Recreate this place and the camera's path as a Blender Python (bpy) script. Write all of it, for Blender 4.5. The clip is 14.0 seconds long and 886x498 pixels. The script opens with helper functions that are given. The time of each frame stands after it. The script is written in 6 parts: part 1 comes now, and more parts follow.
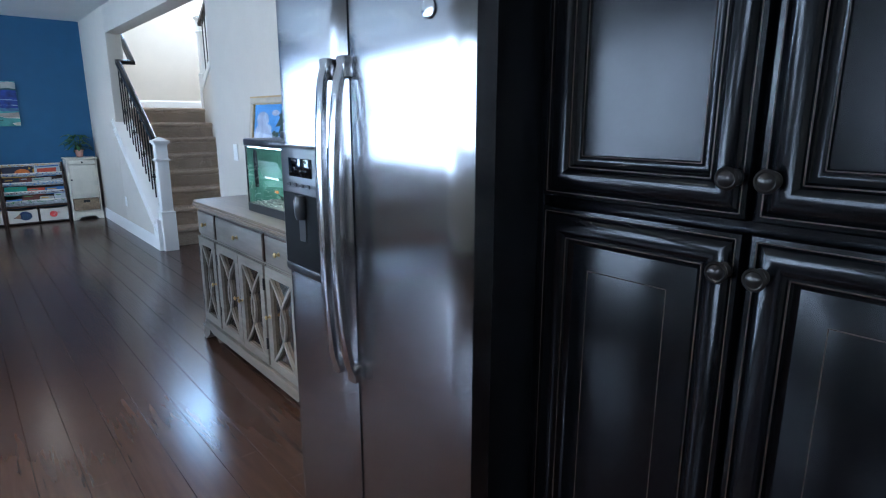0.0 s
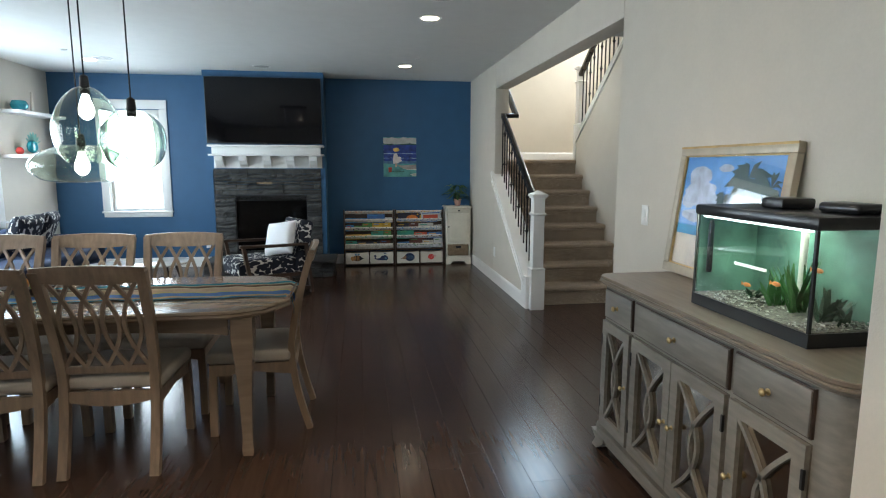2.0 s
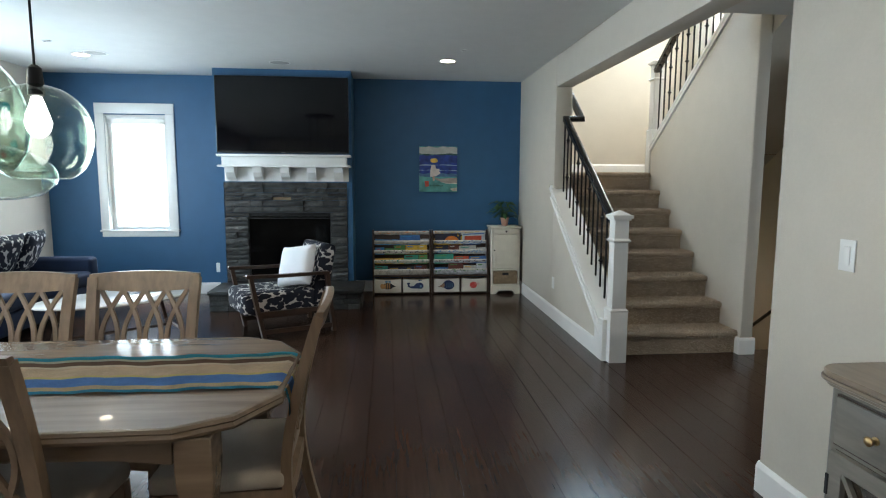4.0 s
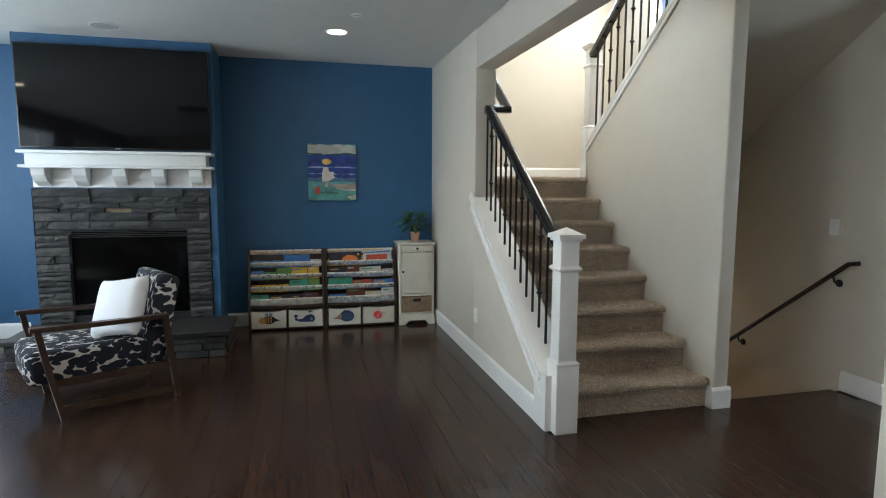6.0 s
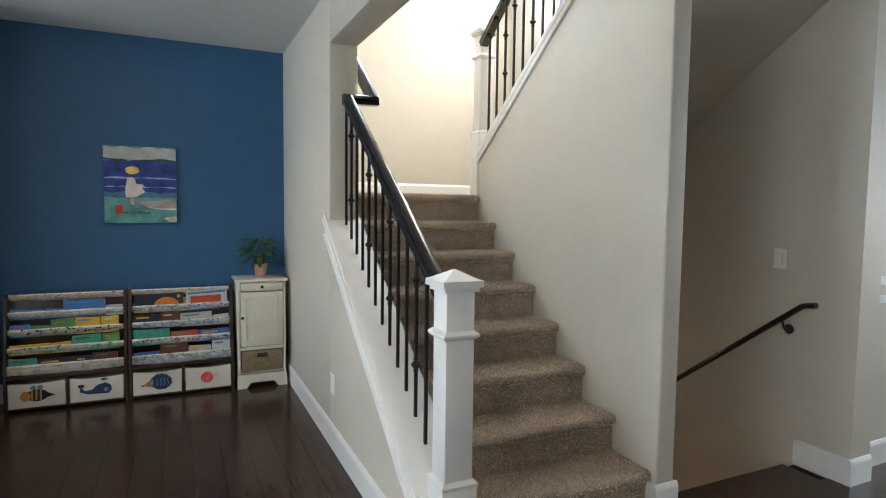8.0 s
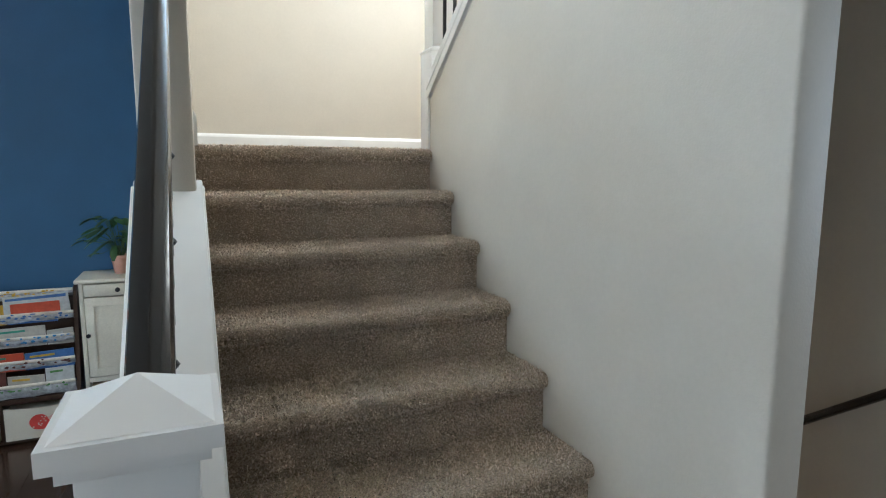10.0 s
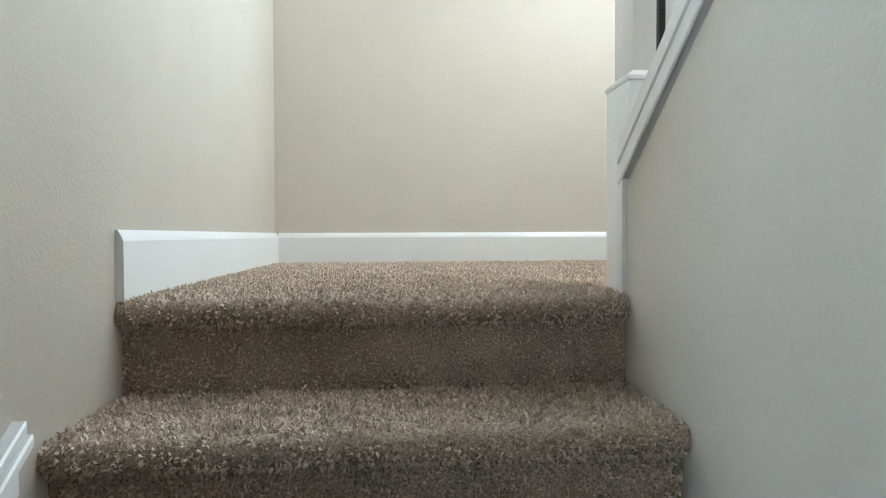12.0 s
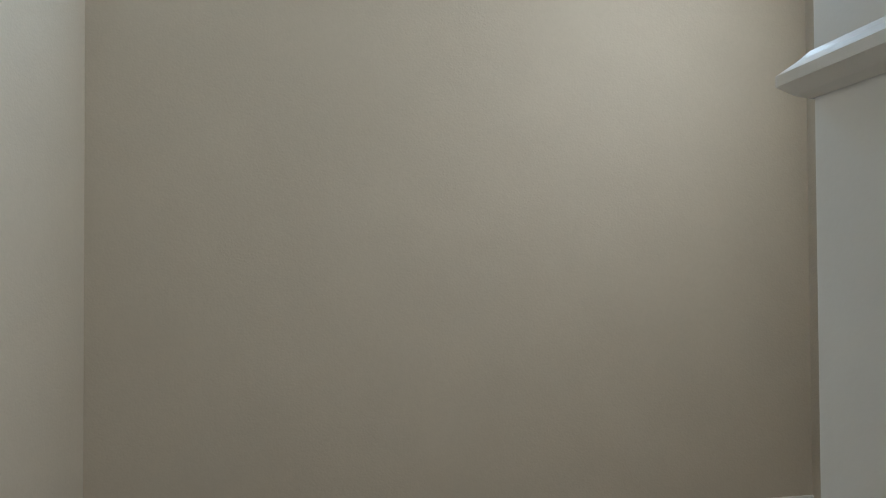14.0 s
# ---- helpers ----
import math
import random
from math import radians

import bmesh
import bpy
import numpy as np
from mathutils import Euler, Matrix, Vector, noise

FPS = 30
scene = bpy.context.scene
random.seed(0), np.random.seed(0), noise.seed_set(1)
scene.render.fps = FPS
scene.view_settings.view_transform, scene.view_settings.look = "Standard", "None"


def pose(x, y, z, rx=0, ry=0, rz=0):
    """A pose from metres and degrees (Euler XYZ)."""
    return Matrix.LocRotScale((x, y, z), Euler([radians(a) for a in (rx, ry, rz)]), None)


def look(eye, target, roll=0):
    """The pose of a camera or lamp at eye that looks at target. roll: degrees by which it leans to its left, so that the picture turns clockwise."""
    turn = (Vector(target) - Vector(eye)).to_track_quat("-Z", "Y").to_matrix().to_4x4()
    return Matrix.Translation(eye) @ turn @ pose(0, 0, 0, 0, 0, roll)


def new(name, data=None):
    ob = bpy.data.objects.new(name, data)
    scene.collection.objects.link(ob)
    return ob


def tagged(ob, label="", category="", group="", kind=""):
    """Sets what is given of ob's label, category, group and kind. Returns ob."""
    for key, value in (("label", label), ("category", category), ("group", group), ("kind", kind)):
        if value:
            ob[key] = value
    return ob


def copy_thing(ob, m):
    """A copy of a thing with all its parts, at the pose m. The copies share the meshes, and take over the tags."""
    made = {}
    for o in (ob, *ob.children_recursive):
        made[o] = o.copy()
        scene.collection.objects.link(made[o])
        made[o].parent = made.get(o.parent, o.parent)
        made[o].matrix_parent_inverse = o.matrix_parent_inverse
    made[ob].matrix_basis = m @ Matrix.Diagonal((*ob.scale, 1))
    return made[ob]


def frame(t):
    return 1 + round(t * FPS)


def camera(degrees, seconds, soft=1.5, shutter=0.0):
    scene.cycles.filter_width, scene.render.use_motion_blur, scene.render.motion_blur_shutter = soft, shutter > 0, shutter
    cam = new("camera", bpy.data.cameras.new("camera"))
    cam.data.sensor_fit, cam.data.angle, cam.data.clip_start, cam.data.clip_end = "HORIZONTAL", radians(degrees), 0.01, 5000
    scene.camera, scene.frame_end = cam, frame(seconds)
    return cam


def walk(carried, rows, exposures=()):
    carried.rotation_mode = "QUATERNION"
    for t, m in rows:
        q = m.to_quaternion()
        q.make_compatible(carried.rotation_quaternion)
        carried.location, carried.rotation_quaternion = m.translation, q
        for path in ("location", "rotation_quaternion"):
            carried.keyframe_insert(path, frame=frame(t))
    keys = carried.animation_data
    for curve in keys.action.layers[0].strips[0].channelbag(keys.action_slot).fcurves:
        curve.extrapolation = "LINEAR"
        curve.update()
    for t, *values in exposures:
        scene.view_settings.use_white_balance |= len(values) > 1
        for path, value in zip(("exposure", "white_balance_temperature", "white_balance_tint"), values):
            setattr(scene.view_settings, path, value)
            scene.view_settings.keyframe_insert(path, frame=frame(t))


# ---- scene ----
cam = camera(75.3, 14.0, 1.1)

PATH = [
    (0, (-1.617, -6.493, 1.406), (-0.355, -5.007, 0.96), 0.1),
    (0.5, (-1.62, -6.234, 1.385), (-0.663, -4.535, 0.941), 0.1),
    (1, (-1.616, -5.971, 1.405), (-0.865, -4.156, 1.025), 0.1),
    (1.5, (-1.672, -5.699, 1.455), (-1.146, -3.794, 1.145), 0.1),
    (2, (-1.702, -5.462, 1.439), (-1.413, -3.503, 1.154), 0.1),
    (2.5, (-1.747, -5.161, 1.411), (-1.499, -3.194, 1.154), 0.1),
    (2.7, (-1.772, -5.026, 1.409), (-1.522, -3.057, 1.16), 0.2),
    (4.8, (-1.709, -3.756, 1.432), (-1.543, -1.775, 1.206), 0.2),
    (5, (-1.719, -3.618, 1.427), (-1.481, -1.644, 1.208), 0.1),
    (5.5, (-1.596, -3.242, 1.438), (-1.232, -1.288, 1.219), 0.0),
    (6, (-1.408, -2.94, 1.433), (-0.928, -1.011, 1.217), 0.3),
    (6.5, (-1.315, -2.59, 1.424), (-0.733, -0.688, 1.215), 0.3),
    (7, (-1.138, -2.33, 1.418), (-0.519, -0.44, 1.209), 0.5),
    (7.5, (-0.975, -2.098, 1.414), (-0.224, -0.253, 1.236), 0.6),
    (8, (-0.845, -1.793, 1.424), (-0.003, 0.016, 1.283), 0.7),
    (8.5, (-0.603, -1.545, 1.43), (0.282, 0.244, 1.301), 0.7),
    (8.7, (-0.499, -1.441, 1.435), (0.409, 0.336, 1.298), 0.7),
    (10.8, (0.439, -0.063, 1.408), (1.012, 1.828, 1.102), 0.0),
    (11, (0.497, 0.064, 1.423), (0.99, 1.984, 1.162), 0.0),
    (11.5, (0.574, 0.484, 1.492), (0.896, 2.452, 1.338), -0.4),
    (12, (0.692, 0.775, 1.647), (0.859, 2.768, 1.599), -0.2),
    (12.2, (0.7, 0.872, 1.725), (0.849, 2.866, 1.708), -0.2),
    (12.5, (0.701, 1.023, 1.832), (0.849, 3.017, 1.845), -0.2),
    (13, (0.804, 1.278, 2.024), (0.960, 3.271, 2.069), -0.5),
    (13.5, (0.832, 1.571, 2.192), (1.042, 3.558, 2.263), -0.6),
    (14, (0.906, 1.758, 2.428), (1.178, 3.739, 2.458), -0.3),
]
walk(cam, [(t, look(eye, target, roll)) for t, eye, target, roll in PATH],
     [(0, 0.38, 4950, 10), (0.5, 0.45, 5000, 10), (1, 0.3, 5150, 10), (1.5, 0.05, 6000, 10), (2, 0.0, 6300, 8), (5, 0.0, 6250, 7), (7.5, 0.3, 6450, 11), (10.8, 0.2, 5650, 7), (11.5, 0.1, 5600, 6),
      (12.5, -0.35, 5600, 5), (13, -0.9, 5700, 6), (13.5, -1.25, 5800, 7), (14, -1.6, 6100, 9)])

# ---- daylight ----
world = bpy.data.worlds.new("sky")
world.use_nodes = True
scene.world = world
SUN_EL, SUN_AZ = radians(58), radians(-28)      # azimuth from +y, clockwise
wn = world.node_tree.nodes
sky = wn.new("ShaderNodeTexSky")
sky.sky_type, sky.sun_disc, sky.sun_elevation, sky.sun_rotation = "NISHITA", False, SUN_EL, SUN_AZ
wn["Background"].inputs["Strength"].default_value = 0.15
world.node_tree.links.new(sky.outputs["Color"], wn["Background"].inputs["Color"])
sun = new("sun", bpy.data.lights.new("sun", "SUN"))
sun.data.energy, sun.data.angle, sun.data.color = 5.0, radians(0.5), (1, 0.95, 0.87)
_d = Vector((math.sin(SUN_AZ) * math.cos(SUN_EL), math.cos(SUN_AZ) * math.cos(SUN_EL), math.sin(SUN_EL)))
sun.matrix_world = look(_d * 30, (0, 0, 0))


def window_light(name, eye, target, w, h, watts, colour=(0.74, 0.88, 1.0)):
    """Sky light standing in a window's opening, or fill light added in the hall."""
    data = bpy.data.lights.new(name, "AREA")
    data.shape, data.size, data.size_y, data.energy, data.color = "RECTANGLE", w, h, watts, colour
    ob = new(name, data)
    ob.matrix_world = look(eye, target)
    return ob


window_light("skylight_north", (-4.76, 3.10, 1.5), (-4.76, 0, 1.2), 0.70, 1.36, 22)
window_light("skylight_west_living", (-5.70, 0.90, 1.55), (0, 1.25, 1.3), 1.75, 1.4, 76, (0.66, 0.85, 1.0))
window_light("skylight_west_dining", (-5.70, -2.3, 1.56), (0, -2.3, 1.0), 2.6, 1.55, 24)
window_light("skylight_kitchen", (-5.70, -6.3, 1.6), (0, -6.3, 1.2), 1.8, 1.1, 14)
window_light("skylight_stair", (2.31, 2.1, 3.6), (0.3, 2.3, 2.0), 1.5, 1.15, 74, (0.98, 0.97, 0.90))
window_light("skylight_landing", (1.12, 3.50, 3.90), (0.75, 0.0, 1.2), 1.0, 0.56, 42, (0.62, 0.82, 1.0))
# added fill for steps and hall walls; the hall wall has no window
window_light("skylight_hall", (4.9, -1.4, 1.4), (1.0, -1.4, 1.0), 0.9, 1.8, 58)

# ---- materials ----


def material(name, colour, rough=0.5, metal=0.0, spec=0.5, vary=0.06, vary_scale=6.0, grain=0.0, grain_scale=120.0, bump=0.0,
             bump_scale=200.0, stretch=(1, 1, 1), rough_vary=0.0, island=0.0, coat=0.0):
    """A plain surface: base colour with slow and fine variation, fine relief and uneven gloss."""
    m = bpy.data.materials.new(name)
    m.use_nodes = True
    nt = m.node_tree
    b = nt.nodes["Principled BSDF"]
    link, add = nt.links.new, nt.nodes.new
    tc, mp = add("ShaderNodeTexCoord"), add("ShaderNodeMapping")
    mp.inputs["Scale"].default_value = stretch
    geo = add("ShaderNodeNewGeometry")
    link(geo.outputs["Position"], mp.inputs["Vector"])

    def noise_at(scale, detail=3.0):
        n = add("ShaderNodeTexNoise")
        n.inputs["Scale"].default_value, n.inputs["Detail"].default_value = scale, detail
        link(mp.outputs["Vector"], n.inputs["Vector"])
        return n.outputs["Fac"]

    val = add("ShaderNodeMapRange")
    link(noise_at(vary_scale), val.inputs["Value"])
    val.inputs["From Min"].default_value, val.inputs["From Max"].default_value = 0.3, 0.7
    val.inputs["To Min"].default_value, val.inputs["To Max"].default_value = 1 - vary, 1 + vary
    out = val.outputs["Result"]
    if grain:
        g = add("ShaderNodeMapRange")
        link(noise_at(grain_scale, 4.0), g.inputs["Value"])
        g.inputs["From Min"].default_value, g.inputs["From Max"].default_value = 0.3, 0.7
        g.inputs["To Min"].default_value, g.inputs["To Max"].default_value = 1 - grain, 1 + grain
        x = add("ShaderNodeMath")
        x.operation = "MULTIPLY"
        link(out, x.inputs[0]), link(g.outputs["Result"], x.inputs[1])
        out = x.outputs[0]
    if island:
        oi, im = add("ShaderNodeObjectInfo"), add("ShaderNodeMapRange")
        ad = add("ShaderNodeMath")
        ad.operation = "ADD"
        link(oi.outputs["Random"], ad.inputs[0]), link(geo.outputs["Random Per Island"], ad.inputs[1])
        fr = add("ShaderNodeMath")
        fr.operation = "FRACT"
        link(ad.outputs[0], fr.inputs[0])
        link(fr.outputs[0], im.inputs["Value"])
        im.inputs["To Min"].default_value, im.inputs["To Max"].default_value = 1 - island, 1 + island
        x = add("ShaderNodeMath")
        x.operation = "MULTIPLY"
        link(out, x.inputs[0]), link(im.outputs["Result"], x.inputs[1])
        out = x.outputs[0]
    sc = add("ShaderNodeVectorMath")
    sc.operation = "SCALE"
    sc.inputs[0].default_value = colour
    link(out, sc.inputs["Scale"])
    link(sc.outputs["Vector"], b.inputs["Base Color"])
    b.inputs["Roughness"].default_value, b.inputs["Metallic"].default_value = rough, metal
    b.inputs["Specular IOR Level"].default_value = spec
    b.inputs["Coat Weight"].default_value = coat
    if rough_vary:
        r = add("ShaderNodeMapRange")
        link(noise_at(vary_scale * 2.3), r.inputs["Value"])
        r.inputs["To Min"].default_value, r.inputs["To Max"].default_value = max(0.02, rough - rough_vary), rough + rough_vary
        link(r.outputs["Result"], b.inputs["Roughness"])
    if bump:
        bp = add("ShaderNodeBump")
        bp.inputs["Strength"].default_value, bp.inputs["Distance"].default_value = min(1.0, bump), 0.002
        link(noise_at(bump_scale, 2.0), bp.inputs["Height"])
        link(bp.outputs["Normal"], b.inputs["Normal"])
    return m


def glowing(name, colour, strength):
    m = bpy.data.materials.new(name)
    m.use_nodes = True
    b = m.node_tree.nodes["Principled BSDF"]
    b.inputs["Base Color"].default_value = (*colour, 1)
    b.inputs["Emission Color"].default_value, b.inputs["Emission Strength"].default_value = (*colour, 1), strength
    return m


def glass(name, colour=(1, 1, 1), rough=0.0, ior=1.45):
    m = bpy.data.materials.new(name)
    m.use_nodes = True
    b = m.node_tree.nodes["Principled BSDF"]
    b.inputs["Base Color"].default_value = (*colour, 1)
    b.inputs["Transmission Weight"].default_value, b.inputs["Roughness"].default_value, b.inputs["IOR"].default_value = 1, rough, ior
    return m


PAINT = material("wall_paint", (0.59, 0.537, 0.455), 0.55, vary=0.02, bump=0.35, bump_scale=160, grain=0.015, grain_scale=60)
BLUE = material("blue_paint", (0.026, 0.098, 0.205), 0.5, vary=0.04, bump=0.35, bump_scale=160, grain=0.03)
CEIL = material("ceiling_paint", (0.66, 0.65, 0.62), 0.7, vary=0.02, bump=0.4, bump_scale=110)
TRIM = material("white_trim", (0.80, 0.79, 0.76), 0.32, vary=0.015, bump=0.05)
PLANK = material("dark_hardwood", (0.045, 0.025, 0.0172), 0.20, spec=0.30, vary=0.14, vary_scale=2.2, grain=0.20, grain_scale=38, stretch=(1, 0.08, 1),
                 rough_vary=0.03, island=0.11)
GAP = material("floor_gap", (0.012, 0.008, 0.006), 0.6)
CARPET = material("carpet", (0.40, 0.322, 0.245), 0.95, spec=0.1, vary=0.12, vary_scale=9, grain=0.55, grain_scale=220, bump=1.0, bump_scale=330)
TUFT = material("carpet_tuft", (0.62, 0.52, 0.415), 0.9, spec=0.1, vary=0.12, vary_scale=8, grain=0.15, grain_scale=260, island=0.2)
IRON = material("black_iron", (0.012, 0.012, 0.013), 0.42, metal=0.3, vary=0.1)
RAILWOOD = material("dark_rail", (0.016, 0.014, 0.013), 0.22, vary=0.15, coat=0.3)
STEEL = material("brushed_steel", (0.44, 0.44, 0.45), 0.13, metal=1.0, vary=0.03, vary_scale=3, bump=0.5, bump_scale=3.0, stretch=(0.3, 0.22, 2.6))
_b = STEEL.node_tree.nodes["Principled BSDF"]
_b.inputs["Anisotropic"].default_value, _b.inputs["Roughness"].default_value = 1.0, 0.19
_t = STEEL.node_tree.nodes.new("ShaderNodeTangent")
_t.direction_type, _t.axis = "RADIAL", "Z"
STEEL.node_tree.links.new(_t.outputs["Tangent"], _b.inputs["Tangent"])
CHROME = material("bright_steel", (0.62, 0.62, 0.63), 0.16, metal=1.0, vary=0.03)
BLACKCAB = material("black_cabinet", (0.003, 0.003, 0.0035), 0.20, spec=0.33, vary=0.2, vary_scale=4, grain=0.15, rough_vary=0.05)
BLACKSIDE = material("black_filler", (0.002, 0.002, 0.0025), 0.45, spec=0.05, vary=0.2, vary_scale=4)
WORN = material("worn_edge", (0.055, 0.030, 0.016), 0.45, vary=0.4, vary_scale=20)
BLACKPL = material("black_plastic", (0.012, 0.012, 0.013), 0.28, vary=0.1)
TVSCREEN = material("tv_screen", (0.002, 0.002, 0.003), 0.05, spec=0.32, vary=0.05)
GREYWOOD = material("grey_wash_wood", (0.185, 0.168, 0.142), 0.38, vary=0.12, vary_scale=5, grain=0.18, grain_scale=45, stretch=(1, 0.15, 1), bump=0.15, bump_scale=60)
BROWNTOP = material("brown_wash_wood", (0.21, 0.165, 0.125), 0.30, vary=0.12, vary_scale=5, grain=0.18, grain_scale=45, stretch=(1, 0.12, 1))
TABLEWOOD = material("table_wood", (0.20, 0.145, 0.10), 0.24, vary=0.14, vary_scale=4, grain=0.2, grain_scale=30, stretch=(0.1, 1, 1), coat=0.2)
CHAIRWOOD = material("chair_wood", (0.235, 0.165, 0.11), 0.36, vary=0.15, vary_scale=6, grain=0.2, grain_scale=40, stretch=(1, 1, 0.15))
LINEN = material("linen_seat", (0.42, 0.37, 0.31), 0.9, spec=0.1, vary=0.06, grain=0.12, grain_scale=400, bump=0.4, bump_scale=500)
DARKWOOD = material("walnut", (0.045, 0.024, 0.015), 0.33, vary=0.2, grain=0.25, grain_scale=40)
CREAM = material("cream_paint", (0.66, 0.62, 0.52), 0.45, vary=0.05, vary_scale=8, grain=0.05)
WICKER = material("wicker", (0.25, 0.18, 0.11), 0.7, vary=0.25, vary_scale=25, grain=0.4, grain_scale=160, bump=0.8, bump_scale=140)
WHITECLOTH = material("white_cloth", (0.78, 0.78, 0.80), 0.9, spec=0.1, vary=0.04, bump=0.3, bump_scale=300)
BRASS = material("brass_knob", (0.48, 0.34, 0.16), 0.3, metal=1.0)
GLASS = glass("clear_glass")
PALEGLASS = glass("green_tint_glass", (0.90, 0.97, 0.90))
MIRROR = material("aged_mirror", (0.45, 0.41, 0.35), 0.12, metal=1.0, vary=0.25, vary_scale=14)
LAMPGLOW = glowing("lamp_glow", (1.0, 0.84, 0.62), 45.0)
SLATE = material("slate_stone", (0.036, 0.035, 0.033), 0.65, vary=0.45, vary_scale=11, grain=0.4, grain_scale=60, bump=1.0, bump_scale=45, island=0.65)
FIREGLASS = material("fire_glass", (0.002, 0.002, 0.002), 0.10, spec=0.18)
TAN = material("tan_stone", (0.26, 0.19, 0.11), 0.6, vary=0.2, bump=0.7, bump_scale=70)
GREYPL = material("grey_plastic", (0.028, 0.030, 0.033), 0.3)
KNOB = material("bronze_knob", (0.05, 0.045, 0.04), 0.28, metal=0.8)
DULLBLACK = material("dull_black", (0.006, 0.006, 0.007), 0.5)
VELVET = material("blue_velvet", (0.006, 0.018, 0.055), 0.8, vary=0.15)

# ---- building helpers ----


def box(bm, x0, x1, y0, y1, z0, z1):
    v = [bm.verts.new(p) for p in ((x0, y0, z0), (x1, y0, z0), (x1, y1, z0), (x0, y1, z0), (x0, y0, z1), (x1, y0, z1), (x1, y1, z1), (x0, y1, z1))]
    for f in ((0, 3, 2, 1), (4, 5, 6, 7), (0, 1, 5, 4), (1, 2, 6, 5), (2, 3, 7, 6), (3, 0, 4, 7)):
        bm.faces.new([v[i] for i in f])
    return v


def bevelled(bm, w, segs=2):
    bmesh.ops.bevel(bm, geom=[e for e in bm.edges], offset=w, segments=segs, profile=0.5, affect="EDGES", clamp_overlap=True)
    return bm


def rbox(x0, x1, y0, y1, z0, z1, w=0.004, segs=2):
    bm = bmesh.new()
    box(bm, x0, x1, y0, y1, z0, z1)
    return bevelled(bm, w, segs)


def prism(bm, pts, axis, a, b):
    """A closed outline of (u, v) pairs run along an axis from a to b. x: (y, z); y: (x, z); z: (x, y)."""
    def at(u, v, w):
        return {"x": (w, u, v), "y": (u, w, v), "z": (u, v, w)}[axis]
    lo, hi = [bm.verts.new(at(u, v, a)) for u, v in pts], [bm.verts.new(at(u, v, b)) for u, v in pts]
    n = len(pts)
    for i in range(n):
        bm.faces.new((lo[i], lo[(i + 1) % n], hi[(i + 1) % n], hi[i]))
    bm.faces.new(lo[::-1]), bm.faces.new(hi)
    bmesh.ops.recalc_face_normals(bm, faces=bm.faces)
    return bm


def sweep(bm, pts, section, up=(0, 0, 1)):
    """A closed section of (side, up) pairs carried along a line of points."""
    pts = [Vector(p) for p in pts]
    rings = []
    for i, p in enumerate(pts):
        d = (pts[min(i + 1, len(pts) - 1)] - pts[max(i - 1, 0)]).normalized()
        side = d.cross(Vector(up))
        side = side.normalized() if side.length > 1e-4 else Vector((1, 0, 0))
        u = side.cross(d).normalized()
        rings.append([bm.verts.new(p + side * a + u * b) for a, b in section])
    n = len(section)
    for r, q in zip(rings, rings[1:]):
        for i in range(n):
            bm.faces.new((r[i], r[(i + 1) % n], q[(i + 1) % n], q[i]))
    bm.faces.new(rings[0][::-1]), bm.faces.new(rings[-1])
    bmesh.ops.recalc_face_normals(bm, faces=bm.faces)
    return bm


def circle(r, n=10, sy=1.0):
    return [(r * math.cos(2 * math.pi * i / n), r * sy * math.sin(2 * math.pi * i / n)) for i in range(n)]


def rect(a, b):
    return [(-a, -b), (a, -b), (a, b), (-a, b)]


def lathe(bm, profile, c=(0, 0, 0), n=20, axis="z"):
    """A turned shape from (radius, height) pairs about an axis through c."""
    rings = []
    for r, h in profile:
        ring = []
        for i in range(n):
            a = 2 * math.pi * i / n
            u, v = r * math.cos(a), r * math.sin(a)
            p = {"z": (u, v, h), "x": (h, u, v), "y": (u, h, v)}[axis]
            ring.append(bm.verts.new((c[0] + p[0], c[1] + p[1], c[2] + p[2])))
        rings.append(ring)
    for r, q in zip(rings, rings[1:]):
        for i in range(n):
            bm.faces.new((r[i], r[(i + 1) % n], q[(i + 1) % n], q[i]))
    bm.faces.new(rings[0][::-1]), bm.faces.new(rings[-1])
    bmesh.ops.recalc_face_normals(bm, faces=bm.faces)
    return bm


def mesh_of(bm, name, mat, smooth=False):
    me = bpy.data.meshes.new(name)
    bmesh.ops.recalc_face_normals(bm, faces=bm.faces)
    bm.to_mesh(me)
    bm.free()
    for m in (mat if isinstance(mat, (list, tuple)) else [mat]):
        me.materials.append(m)
    if smooth:
        me.polygons.foreach_set("use_smooth", [True] * len(me.polygons))
        me.set_sharp_from_angle(angle=radians(40))
    return me


def part(name, bm, mat, parent=None, label="", smooth=True):
    ob = new(name, mesh_of(bm, name, mat, smooth))
    ob.parent = parent
    return tagged(ob, label)


def thing(name, label, category, at=(0, 0, 0), rz=0, group=""):
    ob = new(name)
    ob.matrix_world = pose(*at, 0, 0, rz)
    return tagged(ob, label, category, group)


def setting(name, bm, mat, label, category, smooth=False):
    return tagged(part(name, bm, mat, None, "", smooth), label, category, kind="structure")


def boxes(*rows):
    bm = bmesh.new()
    for r in rows:
        box(bm, *r)
    return bm


# ---- the shell ----
CZ, TOP = 2.68, 5.5                # ceiling, upper ceiling
XW, XE, YN, YS = -5.80, -0.02, 3.15, -8.6
RISE, RUN = 0.19, 0.2495
NOSE1 = 0.185                      # y of the first nosing
LAND = 8 * RISE
SX0, SX1 = 0.152, 1.18             # first flight, between its walls
YL = 3.436                         # landing's back wall

